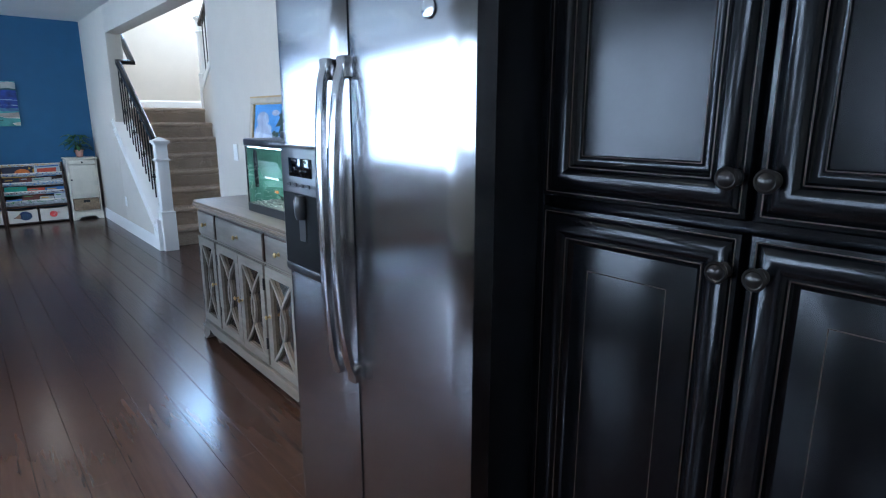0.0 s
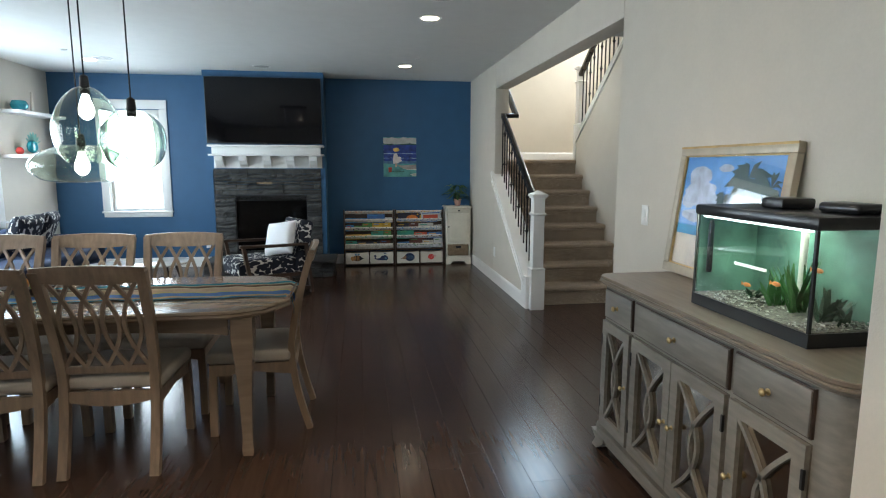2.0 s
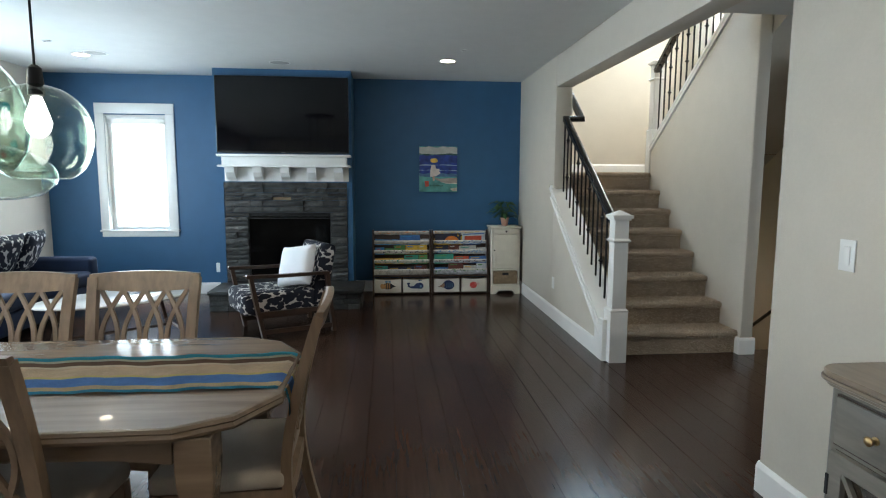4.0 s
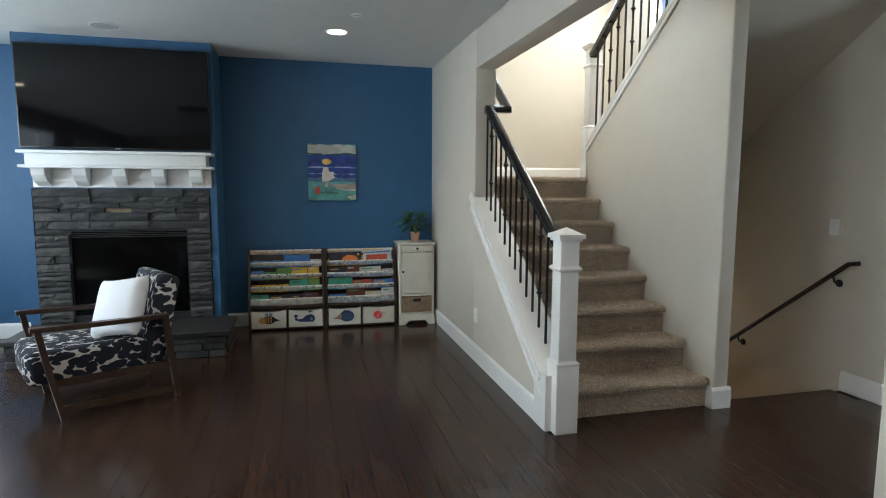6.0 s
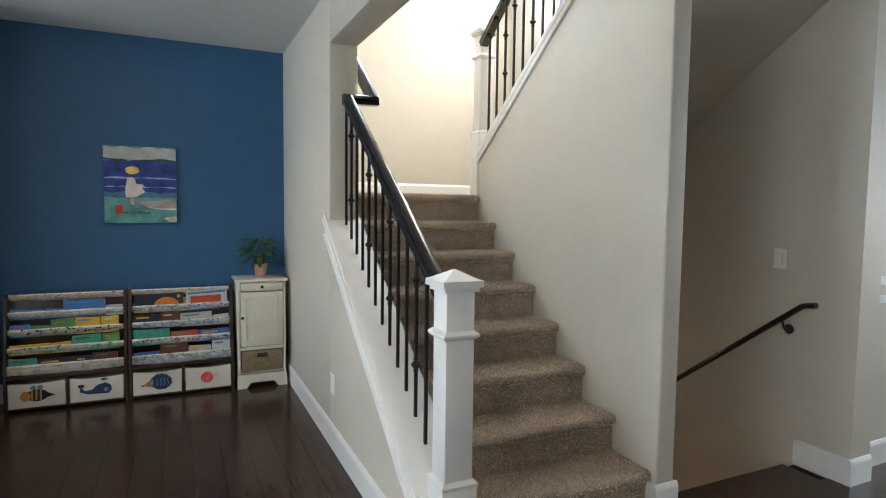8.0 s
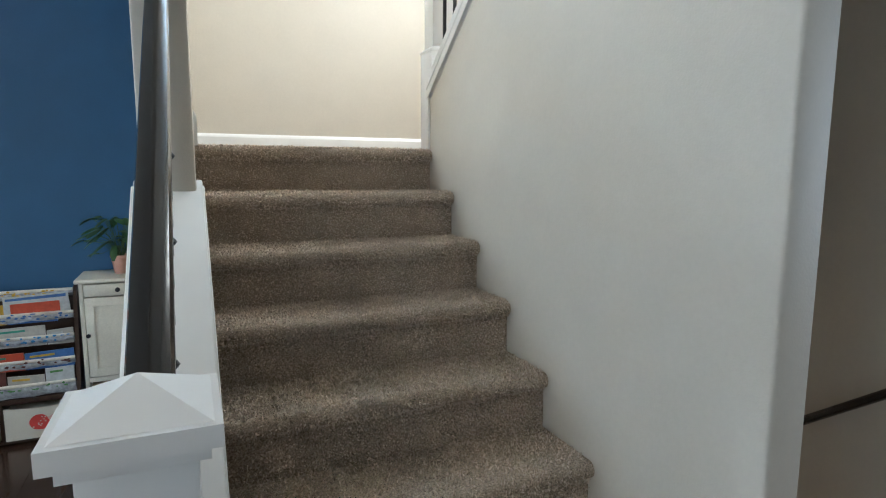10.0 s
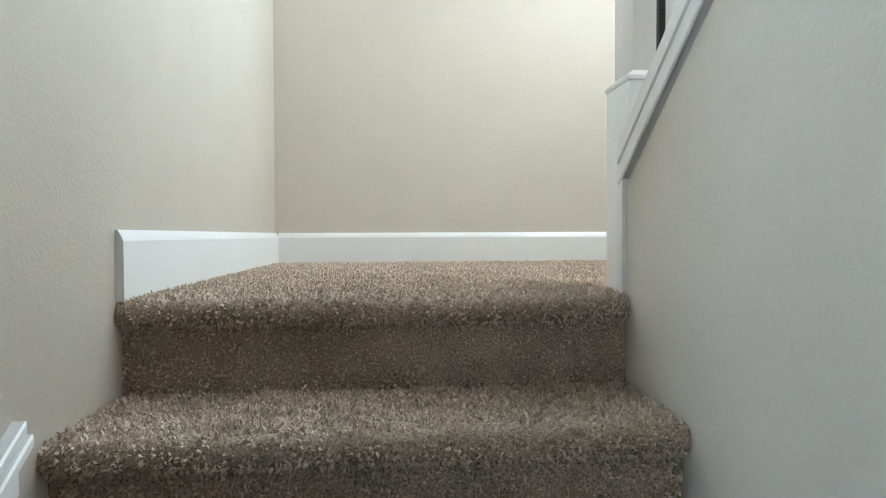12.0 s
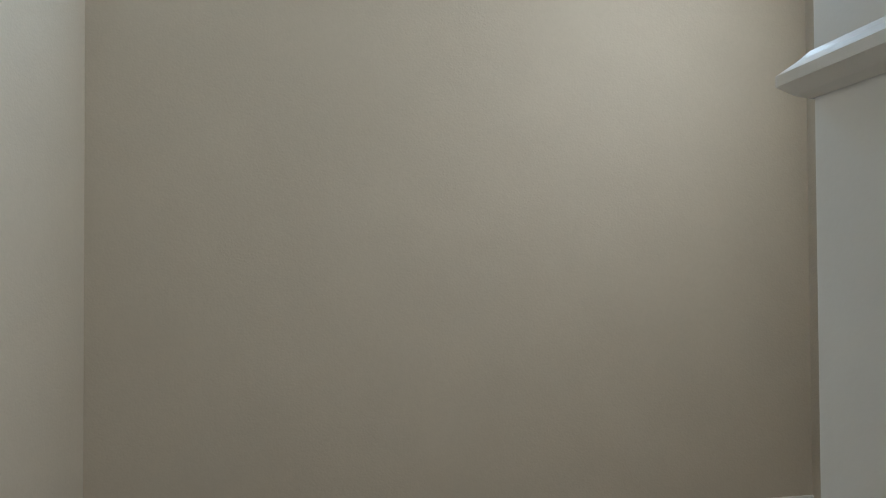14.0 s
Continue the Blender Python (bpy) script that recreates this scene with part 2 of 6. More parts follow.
WIN_N = (-5.112, -4.402, 0.81, 2.20)
setting("wall_north", boxes((XW - 0.15, WIN_N[0], YN, YN + 0.16, 0, CZ), (WIN_N[1], XE, YN, YN + 0.16, 0, CZ),
                            (WIN_N[0], WIN_N[1], YN, YN + 0.16, 0, WIN_N[2]), (WIN_N[0], WIN_N[1], YN, YN + 0.16, WIN_N[3], CZ)),
        BLUE, "deep blue painted plaster wall", "wall")
# west wall with three openings
WEST = [(-7.4, -5.2, 1.05, 2.2), (-3.7, -0.9, 0.75, 2.38), (0.0, 1.80, 0.80, 2.3)]
bm, y = bmesh.new(), YS
for a, b, lo, hi in WEST:
    box(bm, XW - 0.15, XW, y, a, 0, CZ)
    box(bm, XW - 0.15, XW, a, b, 0, lo), box(bm, XW - 0.15, XW, a, b, hi, CZ)
    y = b
box(bm, XW - 0.15, XW, y, YN, 0, CZ)
setting("wall_west", bm, PAINT, "pale beige painted wall with windows", "wall")
setting("wall_south", boxes((XW - 0.15, 5.2, YS - 0.15, YS, 0, CZ)), PAINT, "pale beige painted kitchen wall", "wall")

# wall between living room and stairs: opening, knee wall under the rail
OP0, OP1, HEAD = -1.865, 1.575, 2.372


def knee_z(y):
    return 0.305 + (y - 0.14) * 0.712


bm = bmesh.new()
box(bm, XE, SX0, OP1, YL + 0.15, 0, TOP)
box(bm, XE, SX0, -0.2, OP1, CZ, TOP)
box(bm, XE, SX0, OP0, OP1, HEAD, CZ)
box(bm, XE, SX0, -4.755, OP0, 0, CZ)
bevelled(bm, 0.012, 2)
prism(bm, [(0.07, 0), (OP1, 0), (OP1, knee_z(OP1)), (0.07, knee_z(0.07))], "x", XE, SX0)
setting("wall_east", bm, PAINT, "pale beige painted wall with an opening to the stairs", "wall", True)
setting("wall_fridge_wing", rbox(-0.50, XE, -4.755, -4.288, 0, CZ, 0.008), PAINT, "short beige wing wall beside the fridge", "wall", True)
setting("wall_kitchen_east", boxes((XE, SX0, YS, -4.755, 0, CZ)), PAINT, "beige wall behind the fridge", "wall")

# wall between the two flights: rakes up with the upper flight


def skirt_z(y):
    return 1.764 + (1.954 - y) * 0.765


RX1 = 1.29
bm = prism(bmesh.new(), [(0.15, 0), (2.0, 0), (2.0, skirt_z(2.0)), (0.33, skirt_z(0.33)), (0.15, 3.04)], "x", SX1, RX1)
bevelled(bm, 0.012, 3)
setting("wall_stair_middle", bm, PAINT, "beige wall between the two stair flights", "wall", True)
BX = 2.33
bm = boxes((BX, BX + 0.17, -0.05, YL, -1.7, 3.0), (BX, BX + 0.17, -0.05, 1.35, 3.0, 4.2), (BX, BX + 0.17, 2.85, YL, 3.0, 4.2), (BX, BX + 0.17, -0.05, YL, 4.2, TOP))
setting("wall_stair_east", bm, PAINT, "beige wall beside the basement stairs", "wall")
# a high window lights the landing
setting("wall_landing", boxes((SX0, BX + 0.17, YL, YL + 0.15, -1.7, 3.50), (SX0, BX + 0.17, YL, YL + 0.15, 4.20, TOP), (SX0, 0.44, YL, YL + 0.15, 3.50, 4.20), (1.66, BX + 0.17, YL, YL + 0.15, 3.50, 4.20)), PAINT, "cream painted wall behind the stair landing", "wall")
setting("wall_hall_east", boxes((4.95, 5.1, YS, 0.2, 0, CZ)), PAINT, "beige hall wall", "wall")
setting("wall_hall_north", boxes((BX + 0.17, 4.95, 0.05, 0.2, 0, CZ)), PAINT, "beige hall wall with a chair rail", "wall")
setting("wall_basement", boxes((RX1 - 0.12, RX1, 0.27, YL, -1.7, -0.013), (RX1, BX, 0.15, 0.265, -1.7, -0.125)), PAINT, "beige basement stair wall", "wall")
setting("wall_upper_south", boxes((SX0, BX, -0.2, -0.05, CZ + 0.3, TOP)), PAINT, "upper stairwell wall", "wall")

setting("ceiling", boxes((XW - 0.15, XE, YS - 0.15, YN + 0.16, CZ, CZ + 0.2), (XE, 5.1, YS - 0.15, 0.0, CZ, CZ + 0.2)), CEIL, "white textured ceiling", "ceiling")
setting("ceiling_stairwell", boxes((XE, BX + 0.17, -0.2, YL + 0.15, TOP, TOP + 0.15)), CEIL, "white stairwell ceiling", "ceiling")
# soffit of the upper flight, over the basement stairs
bm = prism(bmesh.new(), [(2.0, 1.38), (2.0, 1.5), (0.0, 3.0), (-0.0, CZ)], "x", RX1 + 0.001, BX - 0.001)
setting("soffit", bm, PAINT, "sloping beige soffit under the upper stairs", "ceiling")

# sub-floor below the planks
setting("floor", boxes((XW, SX0, YS, YN, -0.12, -0.012), (SX0, SX1 + 0.1, YS, 0.30, -0.12, -0.012), (SX1 + 0.1, 5.0, YS, 0.245, -0.12, -0.012)), GAP,
        "dark hardwood plank floor", "floor")
# ---- first flight and landing ----


def nose(y, z):
    """The outline of one carpeted step in (y, z): riser, round nose, tread."""
    c = [(y + 0.022, z - RISE)]
    c += [(y + 0.024, z - 0.055)]
    for i in range(7):
        a = radians(-100 - i * 170 / 6)
        c.append((y + 0.020 + 0.024 * math.cos(a), z - 0.026 + 0.026 * math.sin(a)))
    return c


STEPS = [(NOSE1 + i * RUN, (i + 1) * RISE) for i in range(8)]
staircase = tagged(new("staircase"), "carpeted staircase of eight steps up to a landing", "stairs", kind="structure")
for i, (y, z) in enumerate(STEPS):
    back = STEPS[i + 1][0] + 0.03 if i < 7 else YL
    out = nose(y, z) + [(back, z), (back, z - RISE)]
    bm = prism(bmesh.new(), out, "x", SX0 + 0.001, SX1 - 0.001)
    if i == 7:
        prism(bm, [(SX1 - 0.002, 2.02), (BX - 0.001, 2.02), (BX - 0.001, YL), (SX1 - 0.002, YL)], "z", z - RISE, z)
    part("landing" if i == 7 else "step", bm, CARPET, staircase)
# upper flight, seen from below only at its edge
upper = tagged(new("upper_staircase"), "carpeted upper stair flight behind the middle wall", "stairs", kind="structure")
for i in range(7):
    y1 = 2.0 - i * RUN
    part("step", boxes((RX1, BX - 0.002, y1 - RUN - 0.02, y1, LAND + i * RISE + 0.0, LAND + (i + 1) * RISE)), CARPET, upper)
part("landing", boxes((RX1, BX - 0.002, -0.05, 2.0 - 7 * RUN, LAND + 7 * RISE, LAND + 8 * RISE)), CARPET, upper)
# basement flight going down
down = tagged(new("basement_staircase"), "carpeted stairs going down to the basement", "stairs", kind="structure")
for i in range(8):
    y0 = 0.27 + i * RUN
    part("step", boxes((RX1 + 0.001, BX - 0.001, y0, y0 + RUN + 0.02, -(i + 2) * RISE, -(i + 1) * RISE)), CARPET, down)
setting("basement_floor", boxes((RX1, BX, 2.2, YL, -1.7, -1.6)), CARPET, "carpeted basement floor", "floor")

# ---- trim, newels and rails ----


def base_profile(h=0.14, t=0.016):
    return [(0, 0), (t, 0), (t, h - 0.022), (t - 0.004, h - 0.012), (0.005, h), (0, h)]


def baseboard(x0, y0, x1, y1, z=0.0, h=0.14):
    """A skirting board from one floor point to another, proud to the left of the way walked."""
    d = Vector((x1 - x0, y1 - y0, 0))
    n = Vector((-d.y, d.x, 0)).normalized()
    bm = bmesh.new()
    ends = []
    for p in ((x0, y0), (x1, y1)):
        ends.append([bm.verts.new((p[0] + n.x * a, p[1] + n.y * a, z + b)) for a, b in base_profile(h)])
    k = len(ends[0])
    for i in range(k):
        bm.faces.new((ends[0][i], ends[0][(i + 1) % k], ends[1][(i + 1) % k], ends[1][i]))
    bm.faces.new(ends[0][::-1]), bm.faces.new(ends[1])
    return setting("baseboard", bm, TRIM, "white painted baseboard", "baseboard")


baseboard(XE, 0.2385, XE, YN)
baseboard(XE, -4.288, XE, OP0 - 0.001)
baseboard(XE - 0.016, YN, -2.14, YN), baseboard(-3.69, YN, XW, YN)
baseboard(XW, YN, XW, YS)
baseboard(-0.50, -4.755, -0.50, -4.288)
baseboard(XE, OP0, SX0, OP0)
baseboard(SX1, 0.1505, SX1, 0.20), baseboard(RX1 + 0.016, 0.15, SX1 - 0.016, 0.15), baseboard(RX1, 0.25, RX1, 0.1505)
baseboard(BX, -0.0495, BX, 0.245), baseboard(BX + 0.17, -0.05, BX - 0.016, -0.05)
baseboard(SX0, YL, SX0, 1.935, LAND), baseboard(BX, YL, SX0 + 0.016, YL, LAND), baseboard(4.95, 0.05, BX + 0.17, 0.05)
for z in (0.93, 1.03):
    setting("trim", rbox(BX + 0.17, 4.95, 0.028, 0.05, z, z + 0.05, 0.006), TRIM, "white chair rail moulding", "trim")


def newel(at, base_h, mid_h, top_h, w=0.14, rail_side=None):
    """A white box newel: base block, shaft, collars and a pyramid cap."""
    t = thing("newel_post", "white painted square newel post with a pyramid cap", "post", at, group="stair newels")
    a, s = w / 2, w / 2 - 0.014
    part("base", rbox(-a, a, -a, a, 0, base_h, 0.003), TRIM, t)

    def collar(z0, out):
        bm = bmesh.new()
        rows = [(s + 0.001, z0 - 0.012), (s + out * 0.5, z0 - 0.008), (s + out, z0), (s + out, z0 + 0.008), (s + out * 0.4, z0 + 0.016), (s + 0.001, z0 + 0.022)]
        rings = [[bm.verts.new((sx * r, sy * r, z)) for sx, sy in ((-1, -1), (1, -1), (1, 1), (-1, 1))] for r, z in rows]
        for r, q in zip(rings, rings[1:]):
            for i in range(4):
                bm.faces.new((r[i], r[(i + 1) % 4], q[(i + 1) % 4], q[i]))
        return bm
    part("shaft", rbox(-s, s, -s, s, base_h - 0.01, top_h, 0.003), TRIM, t)
    part("collar", collar(base_h + 0.002, 0.017), TRIM, t, smooth=False)
    part("collar", collar(mid_h, 0.016), TRIM, t, smooth=False)
    bm = bmesh.new()
    c = s + 0.012
    box(bm, -c, c, -c, c, top_h, top_h + 0.016)
    c += 0.012
    box(bm, -c, c, -c, c, top_h + 0.016, top_h + 0.040)
    c -= 0.008
    lo = [bm.verts.new((sx * c, sy * c, top_h + 0.0405)) for sx, sy in ((-1, -1), (1, -1), (1, 1), (-1, 1))]
    hi = bm.verts.new((0, 0, top_h + 0.078))
    for i in range(4):
        bm.faces.new((lo[i], lo[(i + 1) % 4], hi))
    bm.faces.new(lo[::-1])
    part("cap", bm, TRIM, t, smooth=False)
    return t


newel((0.070, 0.072, 0), 0.41, 0.965, 1.128)
newel((1.272, 2.066, LAND), 0.466, 1.030, 1.185, 0.136)


def slope_band(name, x0, x1, ya, yb, fz, lo, hi, parent=None, w=0.003):
    bm = prism(bmesh.new(), [(ya, fz(ya) + lo), (yb, fz(yb) + lo), (yb, fz(yb) + hi), (ya, fz(ya) + hi)], "x", x0, x1)
    bevelled(bm, w, 1)
    return part(name, bm, TRIM, parent)


# cap and apron boards of the knee wall
knee = tagged(new("knee_wall_trim"), "white moulded cap along the sloping knee wall", "trim", kind="structure")
slope_band("cap_board", XE - 0.024, SX0 + 0.020, 0.142, OP1 + 0.055, knee_z, 0.0, 0.022, knee)
slope_band("apron", XE - 0.017, XE, 0.142, OP1 + 0.045, knee_z, -0.105, 0.0, knee)
slope_band("bead", XE - 0.034, XE - 0.002, 0.142, OP1 + 0.060, knee_z, -0.022, -0.002, knee)
slope_band("bead", XE - 0.026, XE - 0.002, 0.142, OP1 + 0.05, knee_z, -0.112, -0.094, knee)
slope_band("apron", SX0, SX0 + 0.014, 0.142, OP1 + 0.045, knee_z, -0.075, 0.0, knee)
slope_band("bead", SX0, SX0 + 0.026, 0.142, OP1 + 0.06, knee_z, -0.022, -0.002, knee)
part("end_board", boxes((XE - 0.0175, XE, 0.066, 0.238, 0.0005, 0.335), (XE, -0.001, 0.066, 0.0695, 0.0005, 0.335)), TRIM, knee, smooth=False)
# skirt on the middle wall
skirt = tagged(new("stair_skirt"), "white skirt board raking up the middle stair wall", "trim", kind="structure")
slope_band("cap_board", SX1 - 0.013, RX1 + 0.013, 0.34, 1.972, skirt_z, 0.0, 0.020, skirt)
slope_band("apron", SX1 - 0.011, SX1 - 0.0005, 0.34, 1.972, skirt_z, 0.0, 0.098, skirt)
slope_band("bead", SX1 - 0.015, SX1 - 0.001, 0.34, 1.972, skirt_z, 0.045, 0.060, skirt)
slope_band("curb", SX1, RX1, 0.34, 1.972, skirt_z, 0.018, 0.10, skirt)
part("end_board", rbox(SX1 - 0.010, SX1 + 0.02, 1.954, 2.003, LAND, skirt_z(2.0) + 0.12, 0.003), TRIM, skirt)


def baluster(x, y, z0, z1, knuckles, parent):
    """A square iron bar, with or without two turned knuckles."""
    bm = boxes((x - 0.0065, x + 0.0065, y - 0.0065, y + 0.0065, z0, z1))
    b = part("baluster", bm, IRON, parent)
    for f in knuckles:
        z = z1 - f * (z1 - z0)
        bm = lathe(bmesh.new(), [(0.008, -0.034), (0.011, -0.028), (0.012, -0.020), (0.009, -0.016), (0.017, -0.008), (0.0225, 0.0), (0.017, 0.008),
                                 (0.009, 0.016), (0.012, 0.020), (0.011, 0.028), (0.008, 0.034)], (x, y, z), 8)
        part("knuckle", bm, IRON, b)
    return b


RAIL = [(-0.030, -0.030), (0.030, -0.030), (0.030, -0.012), (0.024, -0.006), (0.030, 0.004), (0.026, 0.020), (0.012, 0.028), (-0.012, 0.028),
        (-0.026, 0.020), (-0.030, 0.004), (-0.024, -0.006), (-0.030, -0.012)]


def rail_z(y):
    return 1.085 + (y - 0.14) * 0.710


balustrade = thing("stair_railing", "black iron stair railing with a dark wooden handrail", "railing", (0.07, 0.8, knee_z(0.8)))


def local(parent):
    """Parts of this thing are written in world places."""
    bpy.context.view_layer.update()
    for o in parent.children:
        o.matrix_parent_inverse = parent.matrix_world.inverted()


for i in range(12):
    y = 0.322 + i * 0.1103
    baluster(0.070, y, knee_z(y) + 0.02, rail_z(y) - 0.03, (0.19, 0.69) if i % 3 == 1 else (), balustrade)
part("handrail", sweep(bmesh.new(), [(0.07, 0.12, rail_z(0.12)), (0.07, 1.50, rail_z(1.50))], RAIL), RAILWOOD, balustrade)
part("handrail_turn", sweep(bmesh.new(), [(0.045, 1.515, rail_z(1.5)), (0.255, 1.515, rail_z(1.5) + 0.004)], RAIL), RAILWOOD, balustrade)
part("wall_handrail", sweep(bmesh.new(), [(0.225, 1.49, rail_z(1.5)), (0.225, 1.95, rail_z(1.5) + 0.46 * 0.765)], RAIL), RAILWOOD, balustrade)
local(balustrade)

upper_rail = thing("upper_stair_railing", "black iron railing with dark handrail on the upper flight", "railing", (1.235, 1.2, skirt_z(1.2)))


def rail2_z(y):
    return LAND + 1.135 + (2.0 - y) * 0.765


for i in range(15):
    y = 1.915 - i * 0.1103
    baluster(1.235, y, skirt_z(y) + 0.09, rail2_z(y) - 0.03, (0.3, 0.62) if i % 3 == 2 else ((0.2,) if i % 3 == 0 and i else ()), upper_rail)
part("handrail", sweep(bmesh.new(), [(1.235, 2.02, rail2_z(2.02)), (1.235, 0.34, rail2_z(0.34))], RAIL), RAILWOOD, upper_rail)
local(upper_rail)

hr = thing("basement_handrail", "black metal handrail sloping down the basement wall", "handrail", (BX, 0.2, 0.9))
p0, p1 = Vector((BX - 0.065, 0.20, 0.915)), Vector((BX - 0.065, 1.95, -0.42))
part("rail", sweep(bmesh.new(), [p0 + Vector((0, -0.07, 0.012)), p0, p1], circle(0.020, 12, 0.85)), RAILWOOD, hr)
for f in (0.065, 0.56, 0.95):
    q = p0.lerp(p1, f)
    b = part("bracket", sweep(bmesh.new(), [q + Vector((0, 0, -0.018)), q + Vector((0.012, 0, -0.055)), q + Vector((0.04, 0, -0.07)), q + Vector((0.062, 0, -0.068))],
                              circle(0.007, 8), (0, 1, 0)), IRON, hr)
    part("plate", lathe(bmesh.new(), [(0.028, 0.0), (0.028, 0.006), (0.02, 0.009)], (BX - 0.0095, q.y, q.z - 0.068), 14, "x"), IRON, hr)
local(hr)


def wall_plate(name, label, category, x, y, z, nx, w=0.075, h=0.118, toggles=1):
    """A switch or socket plate on a wall that faces -x."""
    t = thing(name, label, category, (x, y, z))
    part("plate", rbox(-0.006, 0, -w / 2, w / 2, -h / 2, h / 2, 0.002), TRIM, t)
    for i in range(toggles):
        if category == "switch":
            part("rocker", rbox(-0.010, -0.006, -0.017, 0.017, -0.034, 0.034, 0.0015), TRIM, t)
        else:
            part("socket", rbox(-0.008, -0.006, -0.016, 0.016, (0.006, -0.040)[i], (0.040, -0.006)[i], 0.001), TRIM, t)
    return t


wall_plate("light_switch", "white rocker light switch on the beige wall", "switch", XE, -2.276, 1.155, -1)
wall_plate("light_switch", "white switch plate above the basement handrail", "switch", BX, 0.388, 1.158, -1, 0.082, 0.118)
wall_plate("wall_socket", "white socket plate low on the stair wall", "socket", XE, 1.50, 0.38, -1, toggles=2)
t = thing("wall_socket", "white socket plate on the blue wall", "socket", (-3.84, YN, 0.33))
part("plate", rbox(-0.038, 0.038, -0.006, 0, -0.06, 0.06, 0.002), TRIM, t)
for s in (-1, 1):
    part("socket", rbox(-0.016, 0.016, -0.008, -0.006, s * 0.024 - 0.016, s * 0.024 + 0.016, 0.001), TRIM, t)

# ---- windows ----


def window_x(name, label, w, h, at, rz, bars=1, apron=True):
    """A cased window of clear size w x h; local x along the wall, local -y into the room, wall 0.15 thick."""
    t = tagged(thing(name, label, "window", at, rz), kind="structure")
    for s in (-1, 1):
        part("casing", rbox(s * (w / 2 + 0.05) - 0.05, s * (w / 2 + 0.05) + 0.05, -0.022, 0, -0.0, h + 0.01, 0.004), TRIM, t)
        part("jamb", rbox(s * w / 2 - 0.012, s * w / 2 + 0.0, 0.0, 0.11, 0.0, h, 0.002) if s > 0 else rbox(-w / 2, -w / 2 + 0.012, 0.0, 0.11, 0, h, 0.002), TRIM, t)
    part("head_casing", rbox(-w / 2 - 0.102, w / 2 + 0.102, -0.025, 0, h + 0.012, h + 0.135, 0.004), TRIM, t)
    part("head_jamb", rbox(-w / 2 + 0.012, w / 2 - 0.012, 0.0, 0.11, h - 0.012, h, 0.002), TRIM, t)
    part("window_sill", rbox(-w / 2 - 0.11, w / 2 + 0.11, -0.045, 0.11, -0.022, -0.001, 0.004), TRIM, t)
    if apron:
        part("apron", rbox(-w / 2 - 0.095, w / 2 + 0.095, -0.018, 0, -0.085, -0.023, 0.003), TRIM, t)
    bm = bmesh.new()
    fw = 0.036
    box(bm, -w / 2 + 0.013, -w / 2 + 0.013 + fw, 0.06, 0.10, 0.001, h - 0.013), box(bm, w / 2 - 0.013 - fw, w / 2 - 0.013, 0.06, 0.10, 0.001, h - 0.013)
    box(bm, -w / 2 + 0.013 + fw, w / 2 - 0.013 - fw, 0.06, 0.10, 0.001, fw), box(bm, -w / 2 + 0.013 + fw, w / 2 - 0.013 - fw, 0.06, 0.10, h - 0.013 - fw, h - 0.013)
    for i in range(bars):
        zc = h * (i + 1) / (bars + 1)
        box(bm, -w / 2 + 0.013 + fw, w / 2 - 0.013 - fw, 0.062, 0.098, zc - 0.018, zc + 0.018)
    part("window_frame", bm, TRIM, t, smooth=False)
    pane = part("pane", boxes((-w / 2 + 0.04, w / 2 - 0.04, 0.078, 0.082, 0.03, h - 0.03)), GLASS, t, smooth=False)
    pane.visible_shadow = False
    return t


wn_ = window_x("window_1", "white cased window with a raised blind, bright daylight outside", WIN_N[1] - WIN_N[0], WIN_N[3] - WIN_N[2], ((WIN_N[0] + WIN_N[1]) / 2, YN, WIN_N[2]), 0, 0)
blind = thing("window_blind", "white slatted blind drawn up under the window head", "blind", ((WIN_N[0] + WIN_N[1]) / 2, YN + 0.03, WIN_N[3] - 0.105))
hw = (WIN_N[1] - WIN_N[0]) / 2 - 0.02
part("headrail", rbox(-hw, hw, -0.02, 0.025, 0.055, 0.092, 0.003), TRIM, blind)
for i in range(7):
    part("slat", rbox(-hw, hw, -0.022, 0.022, i * 0.0075, i * 0.0075 + 0.004, 0.001, 1), TRIM, blind)
for k, (a, b, lo, hi) in enumerate(WEST):
    window_x("window_%d" % (k + 2), "white cased window in the beige wall", b - a, hi - lo, (XW, (a + b) / 2, lo), 90, 1)
# glowing cards added outside: they keep the windows white and light the rooms
DAYGLOW = glowing("daylight_card", (0.93, 0.97, 1.0), 5.0)
setting("backdrop_north", boxes((-14, 6, 9.0, 9.05, -2.3, 5.0)), DAYGLOW, "glowing card standing for overexposed daylight outside", "backdrop")
setting("backdrop_west", boxes((-12.05, -12.0, -14, 8.9, -2.3, 5.0)), DAYGLOW, "glowing card standing for overexposed daylight outside", "backdrop")
ground = setting("ground", boxes((-60, 60, -60, 60, -2.4, -2.3)), material("lawn", (0.10, 0.13, 0.05), 0.9, vary=0.3, vary_scale=0.6), "pale lawn outside the windows", "ground")

